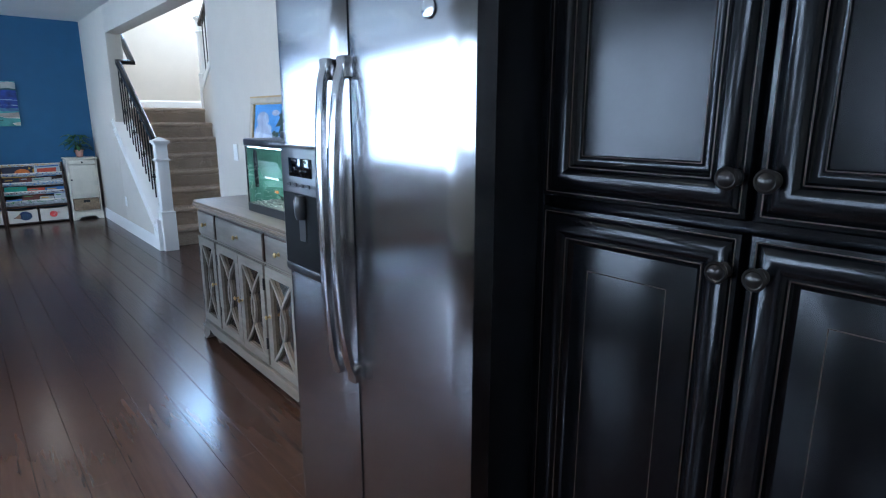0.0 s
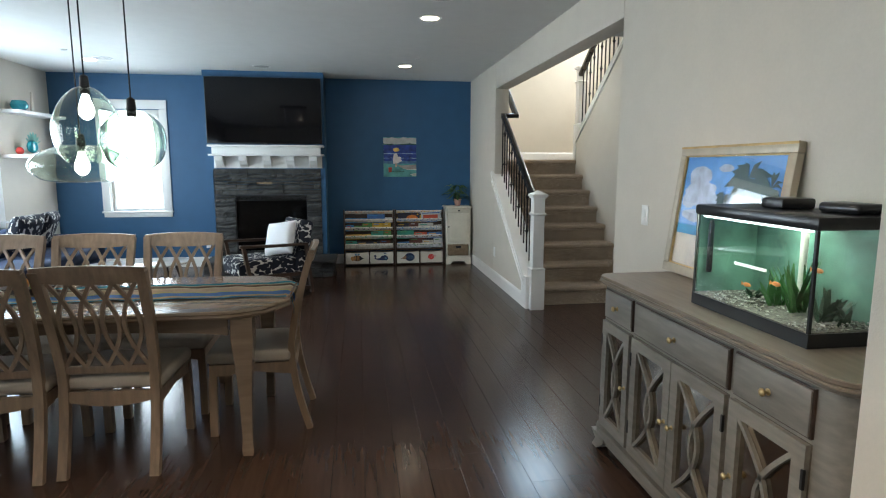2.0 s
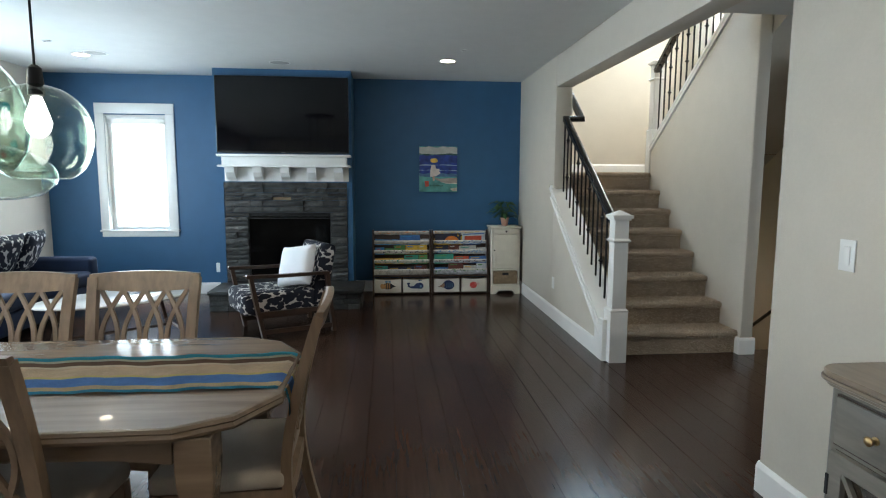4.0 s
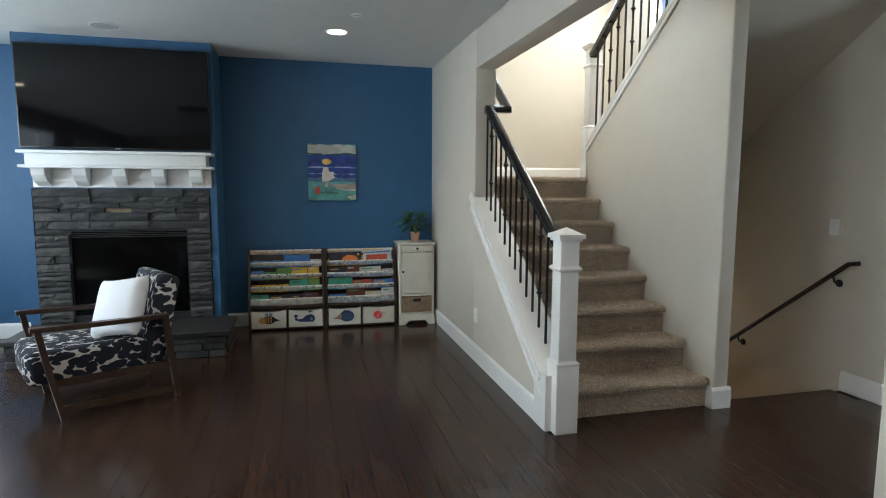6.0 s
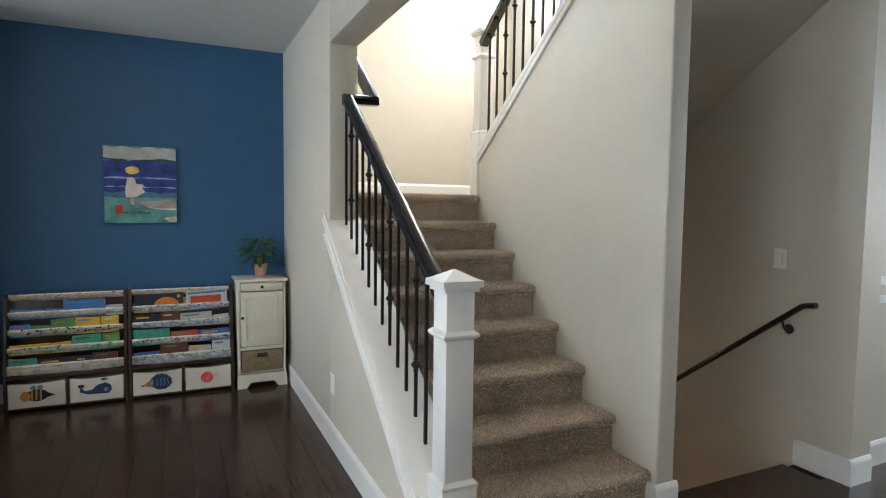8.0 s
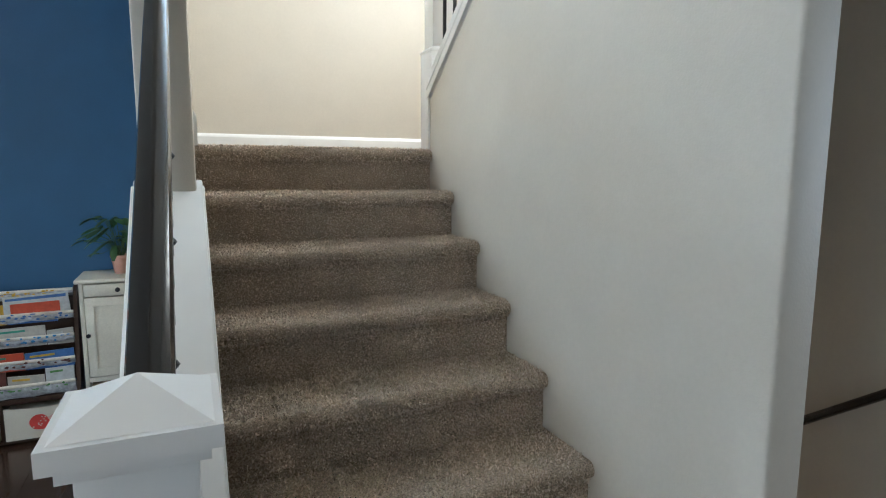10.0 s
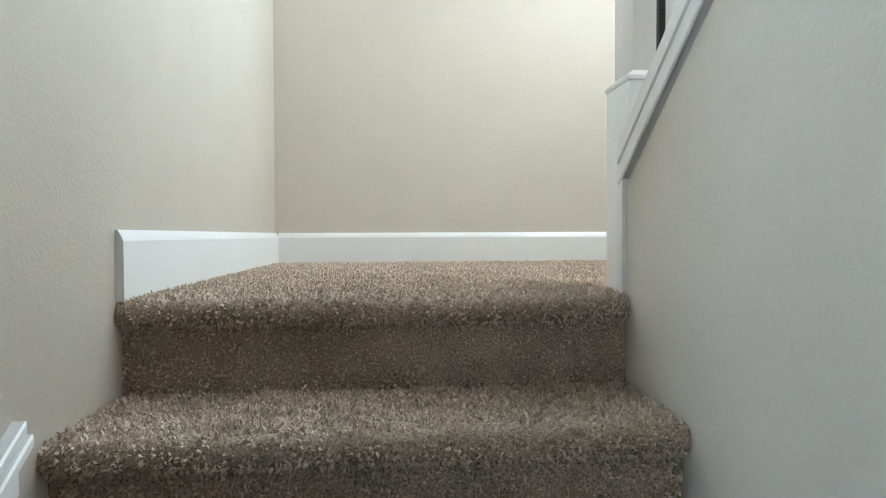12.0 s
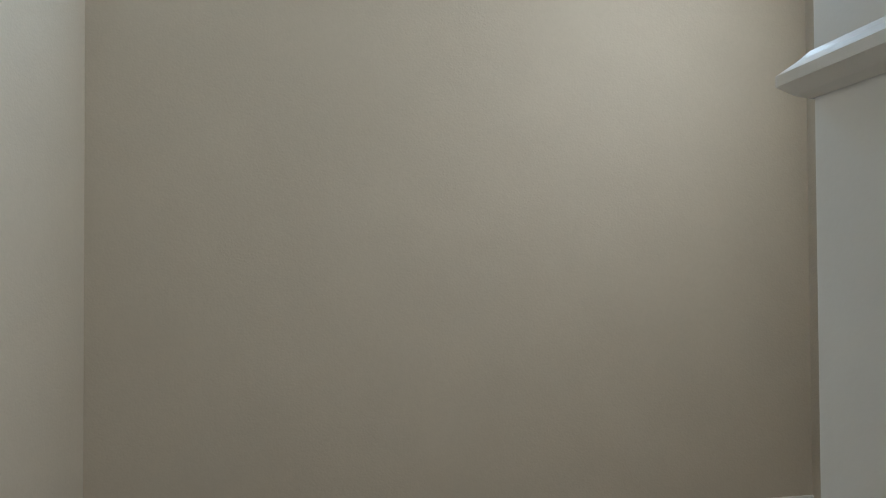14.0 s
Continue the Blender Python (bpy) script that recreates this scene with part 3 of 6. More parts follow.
# ---- ceiling fittings ----


def downlight(x, y, watts=16, cone=120, z=CZ):
    t = thing("ceiling_light", "round recessed ceiling light, some added as fill, lit warm", "lamp", (x, y, z), group="recessed ceiling lights")
    part("trim_ring", lathe(bmesh.new(), [(0.072, -0.001), (0.076, -0.007), (0.094, -0.005), (0.098, -0.001)], n=32), TRIM, t)
    part("bulb", lathe(bmesh.new(), [(0.070, -0.0015), (0.05, -0.006), (0.001, -0.008)], n=28), LAMPGLOW, t)
    ld = bpy.data.lights.new("downlight", "SPOT")
    ld.energy, ld.color, ld.spot_size, ld.spot_blend, ld.shadow_soft_size = watts, (1, 0.80, 0.58), radians(cone), 0.6, 0.06
    lo = new("downlight", ld)
    lo.matrix_world = pose(x, y, z - 0.03)


for x, y in ((-1.09, 1.955), (-1.07, -0.42), (-4.80, 2.08), (-1.05, -2.9), (-4.8, -0.3), (-3.2, -5.6)):
    downlight(x, y)
# the 220 W kitchen light is fill, added to brighten the floor below it
downlight(-2.1, -4.7, 220, 100), downlight(2.7, -1.3, 20, 130)
# unseen lamp under the landing, added to warm the basement wall
downlight(1.8, 2.75, 30, 150, LAND - RISE - 0.001)


def ceiling_disc(name, label, category, x, y, r):
    t = thing(name, label, category, (x, y, CZ))
    part("rim", lathe(bmesh.new(), [(r * 0.86, -0.004), (r * 0.9, -0.008), (r, -0.004), (r, -0.0005), (r * 0.86, -0.0005)], n=32), TRIM, t)
    part("grille", lathe(bmesh.new(), [(r * 0.85, -0.001), (r * 0.85, -0.004), (0.001, -0.005)], n=32), GRILLE, t)


GRILLE = material("speaker_grille", (0.45, 0.44, 0.42), 0.6, grain=0.3, grain_scale=500)
for x, y, r in ((-2.87, 2.25, 0.115), (-1.06, -1.04, 0.115), (-4.62, 1.98, 0.115)):
    ceiling_disc("ceiling_speaker", "round flush ceiling speaker with a pale grille", "speaker", x, y, r)
for x, y in ((-0.98, 1.446), (-4.81, 1.5)):
    ceiling_disc("smoke_sensor", "small white ceiling sensor", "sensor", x, y, 0.035)

# ---- fireplace ----
CX0, CX1, CY = -3.69, -2.14, 2.645
setting("chimney_breast", boxes((CX0, CX1, CY + 0.05, YN, 0, CZ), (CX0, CX1, CY, CY + 0.05, 1.40, CZ), (CX0, CX0 + 0.075, CY, CY + 0.05, 0, 1.40), (CX1 - 0.06, CX1, CY, CY + 0.05, 0, 1.40)),
        BLUE, "blue painted chimney breast", "wall")
hearth = thing("hearth", "dark slate raised hearth before the fireplace", "hearth", (-2.86, 2.35, 0))
part("slab", rbox(-0.81, 0.86, -0.30, 0.29, 0.185, 0.225, 0.006), SLATE, hearth)
rng = random.Random(4)
for row in range(3):
    x = -0.80
    while x < 0.80:
        w = min(rng.uniform(0.16, 0.34), 0.82 - x)
        part("stone", rbox(x, x + w - 0.004, -0.265 + rng.uniform(-0.008, 0.01), -0.2, row * 0.061 + 0.001, row * 0.061 + 0.058, 0.005, 1), SLATE, hearth, smooth=False)
        x += w
    for sx in (-0.81, 0.80):
        part("stone", rbox(sx, sx + 0.03 + rng.uniform(0, 0.01), -0.2, 0.28, row * 0.061 + 0.001, row * 0.061 + 0.058, 0.004, 1), SLATE, hearth, smooth=False)
part("core", boxes((-0.775, 0.795, -0.225, 0.285, 0.0, 0.184)), DULLBLACK, hearth)



def rough_stone(x0, x1, y0, y1, z0, z1, r):
    """A split stone: its face is a jittered grid, its back flat."""
    bm = bmesh.new()
    n = 4
    rows = []
    for k in range(3):
        row = []
        for i in range(n + 1):
            rim = k != 1 or i in (0, n)
            row.append(bm.verts.new((x0 + (x1 - x0) * i / n + (r.uniform(-0.006, 0.006) if 0 < i < n else 0), y0 + (r.uniform(0.004, 0.013) if rim else r.uniform(-0.003, 0.006)),
                                     z0 + (z1 - z0) * k / 2 + (r.uniform(0, 0.003) if k == 0 else (-r.uniform(0, 0.003) if k == 2 else 0)))))
        rows.append(row)
    for a, b in zip(rows, rows[1:]):
        for i in range(n):
            bm.faces.new((a[i], a[i + 1], b[i + 1], b[i]))
    ring = rows[0] + [rows[1][-1]] + rows[2][::-1] + [rows[1][0]]
    back = [bm.verts.new((v.co.x, y1, v.co.z)) for v in ring]
    m = len(ring)
    for i in range(m):
        bm.faces.new((ring[i], back[i], back[(i + 1) % m], ring[(i + 1) % m]))
    bm.faces.new(back)
    return bm


fire = thing("fireplace", "dark stacked slate fireplace surround with a black gas firebox", "fireplace", (-2.90, CY, 0.226))
FB = (-0.448, 0.506, 0.0, 0.822)          # firebox opening, from the hearth
z = 0.0
while z < 1.165:
    h = rng.uniform(0.038, 0.075)
    h = min(h, 1.18 - z)
    spans = [(-0.705, 0.695)] if z > FB[3] else [(-0.705, FB[0]), (FB[1], 0.695)]
    if z < FB[3] < z + h:
        h = FB[3] - z + 0.001
    for a, b in spans:
        x = a
        while x < b - 0.02:
            w = rng.uniform(0.10, 0.30)
            if b - (x + w) < 0.08:
                w = b - x
            part("stone", rough_stone(x + 0.001, x + w - 0.001, -0.006 - rng.uniform(0, 0.036), 0.046, z + 0.001, z + h - 0.001, rng),
                 TAN if x <= -0.02 < x + w and 0.93 < z + h / 2 < 0.99 else SLATE, fire, "", False)
            x += w
    z += h
bm = boxes((FB[0], FB[0] + 0.012, -0.008, 0.02, 0, FB[3]), (FB[1] - 0.012, FB[1], -0.008, 0.02, 0, FB[3]), (FB[0] + 0.012, FB[1] - 0.012, -0.008, 0.02, FB[3] - 0.012, FB[3]),
           (FB[0] + 0.012, FB[1] - 0.012, -0.008, 0.02, 0, 0.06))
for i in range(4):
    zl = FB[3] - 0.024 - i * 0.016
    box(bm, FB[0] + 0.013, FB[1] - 0.013, -0.004, 0.009, zl, zl + 0.006)
part("firebox_frame", bm, DULLBLACK, fire, smooth=False)
part("fire_glass", boxes((FB[0] + 0.013, FB[1] - 0.013, 0.010, 0.016, 0.061, FB[3] - 0.013)), FIREGLASS, fire, smooth=False)
mantel = thing("mantel_shelf", "white wooden mantel shelf carried on small corbels", "mantel", (-2.885, CY, 1.41))
part("backboard", rbox(-0.705, 0.705, -0.026, -0.001, 0, 0.16, 0.003), TRIM, mantel)
part("lower_board", rbox(-0.735, 0.735, -0.215, -0.001, 0.161, 0.185, 0.004), TRIM, mantel)
part("frieze", rbox(-0.69, 0.69, -0.19, -0.001, 0.186, 0.277, 0.003), TRIM, mantel)
part("shelf", rbox(-0.738, 0.738, -0.225, -0.001, 0.278, 0.304, 0.005), TRIM, mantel)
for i in range(5):
    x = -0.665 + i * 0.3025
    bm = prism(bmesh.new(), [(-0.027, 0.01), (-0.10, 0.05), (-0.15, 0.10), (-0.165, 0.16), (-0.027, 0.16)], "x", x - 0.0, x + 0.10 if i else x + 0.10)
    part("corbel", bm, TRIM, mantel, smooth=False)
tv = thing("television", "large flat black television above the mantel", "television", (-2.915, CY, 2.165))
part("body", rbox(-0.745, 0.745, -0.055, -0.02, -0.43, 0.43, 0.006), BLACKPL, tv)
part("screen", rbox(-0.735, 0.735, -0.058, -0.0555, -0.415, 0.42, 0.001, 1), TVSCREEN, tv)
part("logo", rbox(-0.022, 0.022, -0.0575, -0.0551, -0.427, -0.4195, 0.0005, 1), CHROME, tv)
part("mount", rbox(-0.2, 0.2, -0.02, -0.001, -0.2, 0.2, 0.002), IRON, tv)

# ---- kitchen edge: fridge and tall cabinet ----
fr = thing("refrigerator", "stainless side-by-side fridge with curved steel handles", "fridge", (-0.80, -5.21, 0))


def steel_door(y0, y1, z0, z1):
    """A fridge door with a slightly bowed face and rounded upright edges."""
    bm, n = bmesh.new(), 14
    pts = []
    for i in range(n + 1):
        f = i / n
        e = min(f, 1 - f) * (y1 - y0)
        r = 0.018
        bow = 0.010 * (1 - (2 * f - 1) ** 2)
        inset = r - math.sqrt(max(0.0, r * r - (r - min(e, r)) ** 2))
        pts.append((-0.02 - bow + inset, y0 + f * (y1 - y0)))
    pts += [(0.055, y1), (0.055, y0)]
    prism(bm, pts, "z", z0, z1)
    return bm


part("freezer_door", steel_door(0.055, 0.442, 0.07, 1.745), STEEL, fr)
part("fridge_door", steel_door(-0.425, 0.045, 0.07, 1.745), STEEL, fr)
part("body", rbox(0.058, 0.74, -0.415, 0.452, 0.02, 1.735, 0.006), BLACKPL, fr)
part("kick_plate", rbox(0.03, 0.06, -0.41, 0.44, 0.02, 0.068, 0.003), BLACKPL, fr)
for y in (-0.36, 0.38):
    part("hinge_cover", rbox(0.0, 0.16, y - 0.04, y + 0.045, 1.746, 1.768, 0.006), BLACKPL, fr)
for y in (0.0975, 0.010):
    pts = []
    for i in range(21):
        f = i / 20
        pts.append((-0.043 - 0.040 * math.sin(math.pi * f) ** 0.55, y - 0.02 * math.sin(math.pi * f) * (1 if y > 0.05 else -0.4), 0.70 + f * 0.84))
    h = part("handle", sweep(bmesh.new(), pts, [(-0.017, -0.007), (-0.010, -0.011), (0.010, -0.011), (0.017, -0.007), (0.016, 0.007), (0.009, 0.012), (-0.009, 0.012), (-0.016, 0.007)], (1, 0, 0)), CHROME, fr, "polished steel handle")
    for z in (0.705, 1.52):
        part("handle_end", rbox(-0.055, -0.028, y - 0.02, y + 0.02, z - 0.02, z + 0.035, 0.006), CHROME, fr)
# ice and water dispenser in the freezer door
disp = part("dispenser", rbox(-0.044, -0.026, 0.135, 0.402, 0.93, 1.325, 0.010, 3), BLACKPL, fr, "black plastic dispenser panel")
# a flat near-black sheet paints the shade of the recess; nothing is hollowed out
RECSHADE = material("dispenser_shade", (0.002, 0.002, 0.002), 0.5, spec=0.1)
part("recess", boxes((-0.0475, -0.0445, 0.155, 0.385, 0.965, 1.185)), RECSHADE, disp, smooth=False)
part("display", rbox(-0.0478, -0.0445, 0.20, 0.34, 1.235, 1.29, 0.003), TVSCREEN, disp)
for i in range(5):
    part("button", rbox(-0.0472, -0.0445, 0.175 + i * 0.04, 0.20 + i * 0.04, 1.205, 1.215, 0.001, 1), BLACKPL, disp)
part("nozzle", lathe(bmesh.new(), [(0.016, 0.0), (0.020, 0.012), (0.022, 0.055), (0.016, 0.07)], (-0.052, 0.262, 1.112), 18), GREYPL, disp)
part("paddle", rbox(-0.051, -0.0478, 0.242, 0.284, 1.045, 1.112, 0.0015, 1), GREYPL, disp)
part("drip_tray", rbox(-0.050, -0.044, 0.150, 0.388, 0.940, 0.962, 0.003, 2), BLACKPL, disp)
badge = part("badge", lathe(bmesh.new(), [(0.021, 0.0), (0.021, -0.003), (0.016, -0.005)], (-0.0285, -0.308, 1.624), 20, "x"), CHROME, fr, "round chrome badge")

cab = thing("pantry_cabinet", "tall black painted pantry cabinet with raised panel doors", "cabinet", (-0.590, -6.088, 0))
part("body", rbox(0.002, 0.56, -0.66, 0.433, 0.10, 2.64, 0.004), BLACKCAB, cab)
part("toe_kick", boxes((0.07, 0.56, -0.65, 0.43, 0.0, 0.099)), BLACKCAB, cab)
part("side_panel", rbox(-0.012, 0.55, 0.4335, 0.454, 0.102, 2.63, 0.004), BLACKSIDE, cab)


def panel_door(y0, y1, z0, z1, raised):
    """A framed door: stepped moulding, deep bead and a raised or flat centre; face towards -x."""
    bm = bmesh.new()
    steps = [(0.0, 0.0), (0.0, -0.016), (0.003, -0.020), (0.010, -0.021), (0.013, -0.017), (0.017, -0.021), (0.024, -0.0255), (0.033, -0.027), (0.042, -0.0255), (0.049, -0.021),
             (0.052, -0.017), (0.055, -0.019), (0.058, -0.015), (0.062, -0.009), (0.066, -0.007)]
    steps += [(0.070, -0.008), (0.080, -0.010), (0.106, -0.019)] if raised else [(0.072, -0.008), (0.0745, -0.010), (0.077, -0.006), (0.080, -0.006)]
    rings = []
    for a, x in ((1.23 * a, 1.23 * x) for a, x in steps):
        rings.append([bm.verts.new((x, y, z)) for y, z in ((y0 + a, z0 + a), (y1 - a, z0 + a), (y1 - a, z1 - a), (y0 + a, z1 - a))])
    for r, q in zip(rings, rings[1:]):
        for i in range(4):
            bm.faces.new((r[i], r[(i + 1) % 4], q[(i + 1) % 4], q[i]))
    bm.faces.new(rings[-1]), bm.faces.new(rings[0][::-1])
    return bm


for k, (y0, y1) in enumerate(((-0.010, 0.430), (-0.440, -0.020))):
    for z0, z1, up in ((1.236, 2.61, True), (0.115, 1.217, False)):
        d = part("upper_door" if up else "lower_door", panel_door(y0, y1, z0, z1, not up), BLACKCAB, cab)
        # rubbed brown edges of the paint
        bm = bmesh.new()
        for a, x, w in ((0.0123, -0.0256, 0.0009), (0.0677, -0.0231, 0.0011), (0.1304 if not up else 0.0916, -0.0231 if not up else -0.0120, 0.0009)):
            for yy in (y0 + a, y1 - a):
                box(bm, x - 0.0005, x + 0.002, yy - w, yy + w, z0 + a, z1 - a)
            for zz in (z0 + a, z1 - a):
                box(bm, x - 0.0005, x + 0.002, y0 + a + w, y1 - a - w, zz - w, zz + w)
        part("worn_edge", bm, WORN, d, "rubbed brown paint edges", False)
        yk = y0 + 0.025 if k == 0 else y1 - 0.027
        zk = z0 + 0.073 if up else z1 - 0.068
        part("knob", lathe(bmesh.new(), [(0.0145, -0.020), (0.0145, -0.030), (0.0075, -0.034), (0.0075, -0.046), (0.018, -0.051), (0.020, -0.056), (0.016, -0.060), (0.0135, -0.0585), (0.0085, -0.062), (0.001, -0.063)],
                                   (-0.004, yk, zk), 20, "x"), KNOB, d, "dark bronze knob")

# ---- sideboard with fish tank and painting ----
SBX, SBY0, SBY1, SBZ = -0.50, -4.26, -2.76, 0.905
sb = thing("sideboard", "grey washed wooden sideboard with mirrored fretwork doors", "sideboard", (0, 0, 0))


def rounded_plan(x0, x1, y0, y1, r):
    """An outline in plan whose two front corners are rounded."""
    pts = [(x1, y0), (x1, y1)]
    for i in range(7):
        a = radians(90 + 90 * i / 6)
        pts.append((x0 + r + r * math.cos(a), y1 - r + r * math.sin(a)))
    for i in range(7):
        a = radians(180 + 90 * i / 6)
        pts.append((x0 + r + r * math.cos(a), y0 + r + r * math.sin(a)))
    return pts


for z0, z1, g in ((0.862, 0.876, -0.004), (0.876, 0.888, 0.010), (0.888, 0.905, 0.004)):
    part("worktop", bevelled(prism(bmesh.new(), rounded_plan(SBX - 0.012 - g, -0.045, SBY0 - 0.01 - g, SBY1 + 0.01 + g, 0.075 + g), "z", z0 + 0.0003, z1), 0.003, 1), BROWNTOP, sb)
part("body", prism(bmesh.new(), rounded_plan(SBX + 0.012, -0.05, SBY0, SBY1, 0.07), "z", 0.11, 0.861), GREYWOOD, sb)
part("plinth", prism(bmesh.new(), rounded_plan(SBX - 0.012, -0.05, SBY0 - 0.012, SBY1 + 0.012, 0.08), "z", 0.085, 0.128), GREYWOOD, sb)
for yc, s in ((SBY0 + 0.06, 1), (SBY1 - 0.06, -1)):
    for xx in (SBX + 0.02, -0.10):
        bm = prism(bmesh.new(), [(yc - 0.075, 0.086), (yc + 0.075, 0.086), (yc + 0.06 * (1 if s > 0 else 0.4), 0.05), (yc - s * 0.04 + 0.02, 0.0), (yc - s * 0.04 - 0.03, 0.0), (yc - 0.065 * (1 if s < 0 else 0.9), 0.05)], "x", xx - 0.03, xx + 0.03)
        part("foot", bm, GREYWOOD, sb, smooth=False)
bm = prism(bmesh.new(), [(SBY0 + 0.1, 0.086), (SBY1 - 0.1, 0.086), (SBY1 - 0.16, 0.062), (SBY0 + 0.16, 0.062)], "x", SBX - 0.004, SBX + 0.012)
part("apron", bm, GREYWOOD, sb, smooth=False)
COLS = [(-3.115, -2.83), (-3.80, -3.135), (-4.155, -3.82)]
for y0, y1 in COLS:
    d = part("drawer", rbox(SBX - 0.004, SBX + 0.02, y0 + 0.008, y1 - 0.008, 0.708, 0.842, 0.003), GREYWOOD, sb)
    # dark strips paint the shadow line round each drawer front
    bm = bmesh.new()
    for a, b, c, e in ((y0 + 0.006, y1 - 0.006, 0.842, 0.847), (y0 + 0.006, y1 - 0.006, 0.703, 0.708), (y0 + 0.003, y0 + 0.008, 0.703, 0.847), (y1 - 0.008, y1 - 0.003, 0.703, 0.847)):
        box(bm, SBX + 0.002, SBX + 0.0125, a, b, c, e)
    part("shadow_line", bm, DARKWOOD, d, "dark strip painting the shadow line round the drawer", False)
    yc = (y0 + y1) / 2
    part("knob", lathe(bmesh.new(), [(0.011, 0.0), (0.011, -0.003), (0.005, -0.006), (0.005, -0.014), (0.012, -0.018), (0.013, -0.023), (0.008, -0.028), (0.001, -0.029)], (SBX - 0.004, yc, 0.775), 16, "x"), BRASS, d, "aged brass knob")


def fret_door(y0, y1, z0, z1, knob_at):
    d = part("door", boxes((SBX + 0.006, SBX + 0.0115, y0, y1, z0, z1)), MIRROR, sb, "antiqued mirror door behind curved fretwork", False)
    fw = 0.048
    bm = bmesh.new()
    for r in ((y0, y0 + fw, z0, z1), (y1 - fw, y1, z0, z1), (y0 + fw, y1 - fw, z0, z0 + fw), (y0 + fw, y1 - fw, z1 - fw, z1)):
        box(bm, SBX - 0.010, SBX + 0.006, *r)
    part("door_frame", bm, GREYWOOD, d, smooth=False)
    a, b, c, e = y0 + fw, y1 - fw, z0 + fw, z1 - fw
    w = b - a
    # two opposed bows: one hung from a top corner and swinging across, one from the bottom
    for side in (0, 1):
        pts = []
        for i in range(15):
            f = i / 14
            bow = 0.60 * w * math.sin(math.pi * f)
            y = (a + bow) if side == 0 else (b - bow)
            pts.append((SBX - 0.002, y, c + 0.0 + f * (e - c)))
        part("fret", sweep(bmesh.new(), pts, rect(0.0075, 0.007), (1, 0, 0)), GREYWOOD, d, smooth=False)
    part("knob", lathe(bmesh.new(), [(0.010, 0.0), (0.005, -0.004), (0.005, -0.013), (0.011, -0.017), (0.012, -0.021), (0.007, -0.026), (0.001, -0.027)], (SBX - 0.010, knob_at, 0.43), 16, "x"), BRASS, d, "aged brass knob")
    for zz in (z0 + 0.09, z1 - 0.13):
        hy = y1 - 0.002 if knob_at < (y0 + y1) / 2 else y0 + 0.002
        part("hinge", rbox(SBX - 0.014, SBX - 0.004, hy - 0.005, hy + 0.005, zz, zz + 0.06, 0.001, 1), IRON, d)


fret_door(-3.112, -2.833, 0.15, 0.688, -3.088)
fret_door(-3.464, -3.138, 0.15, 0.688, -3.438)
fret_door(-3.797, -3.470, 0.15, 0.688, -3.496)
fret_door(-4.152, -3.823, 0.15, 0.688, -3.850)

# fish tank: light, hood, glass, gravel, plants, fish
tank = thing("fish_tank", "glass fish tank with a black hood, lit green water", "aquarium", (-0.265, -3.70, SBZ))
TW, TD, TH = 0.30, 0.135, 0.40
WATER = glass("green_water", (0.72, 0.93, 0.80), 0.0, 1.33)
part("base_rim", boxes((-TD, TD, -TW, -TW + 0.012, 0.001, 0.045), (-TD, TD, TW - 0.012, TW, 0.001, 0.045), (-TD, -TD + 0.012, -TW + 0.012, TW - 0.012, 0.001, 0.045),
                       (TD - 0.012, TD, -TW + 0.012, TW - 0.012, 0.001, 0.045)), BLACKPL, tank, smooth=False)
part("bottom", boxes((-TD + 0.012, TD - 0.012, -TW + 0.012, TW - 0.012, 0.002, 0.012)), BLACKPL, tank, smooth=False)
for sx in (-1, 1):
    for sy in (-1, 1):
        part("corner_seal", boxes((sx * (TD - 0.005) - 0.004, sx * (TD - 0.005) + 0.004, sy * (TW - 0.005) - 0.004, sy * (TW - 0.005) + 0.004, 0.045, 0.352)), BLACKPL, tank, smooth=False)
g = 0.003
for nm, r in (("front_glass", (-TD + 0.001, -TD + 0.001 + g, -TW + 0.01, TW - 0.01)), ("side_glass", (-TD + 0.01, TD - 0.01, -TW + 0.001, -TW + 0.001 + g)), ("side_glass", (-TD + 0.01, TD - 0.01, TW - 0.001 - g, TW - 0.001))):
    pane = part(nm, boxes((*r, 0.045, 0.352)), GLASS, tank, smooth=False)
    pane.visible_shadow = False
# opaque green panels added in place of murky, lit water
BACKG = material("murky_green_back", (0.14, 0.28, 0.20), 0.6, vary=0.5, vary_scale=7)
part("back_panel", boxes((TD - 0.012, TD - 0.002, -TW + 0.01, TW - 0.01, 0.045, 0.352)), BACKG, tank, "green back panel standing for murky water", False)
part("far_panel", boxes((-TD + 0.012, TD - 0.012, TW - 0.012, TW - 0.005, 0.045, 0.352)), BACKG, tank, "green end panel standing for murky water", False)
part("hood", rbox(-TD - 0.006, TD + 0.004, -TW - 0.006, TW + 0.006, 0.352, 0.392, 0.010), BLACKPL, tank)
part("hood_hatch", rbox(-0.03, 0.10, -0.02, 0.085, 0.392, 0.43, 0.010), BLACKPL, tank)
part("filter_box", rbox(0.02, 0.125, -0.27, -0.11, 0.392, 0.425, 0.014, 3), BLACKPL, tank)
part("status_light", lathe(bmesh.new(), [(0.006, 0.0), (0.001, 0.003)], (-0.01, 0.07, 0.393), 10), glowing("cold_led", (0.6, 0.8, 1.0), 6.0), tank)
part("light_strip", boxes((-TD + 0.006, -TD + 0.016, -TW + 0.03, TW - 0.04, 0.345, 0.351)), glowing("tank_led", (0.80, 0.95, 0.98), 5.0), tank, "cold white light strip", False)
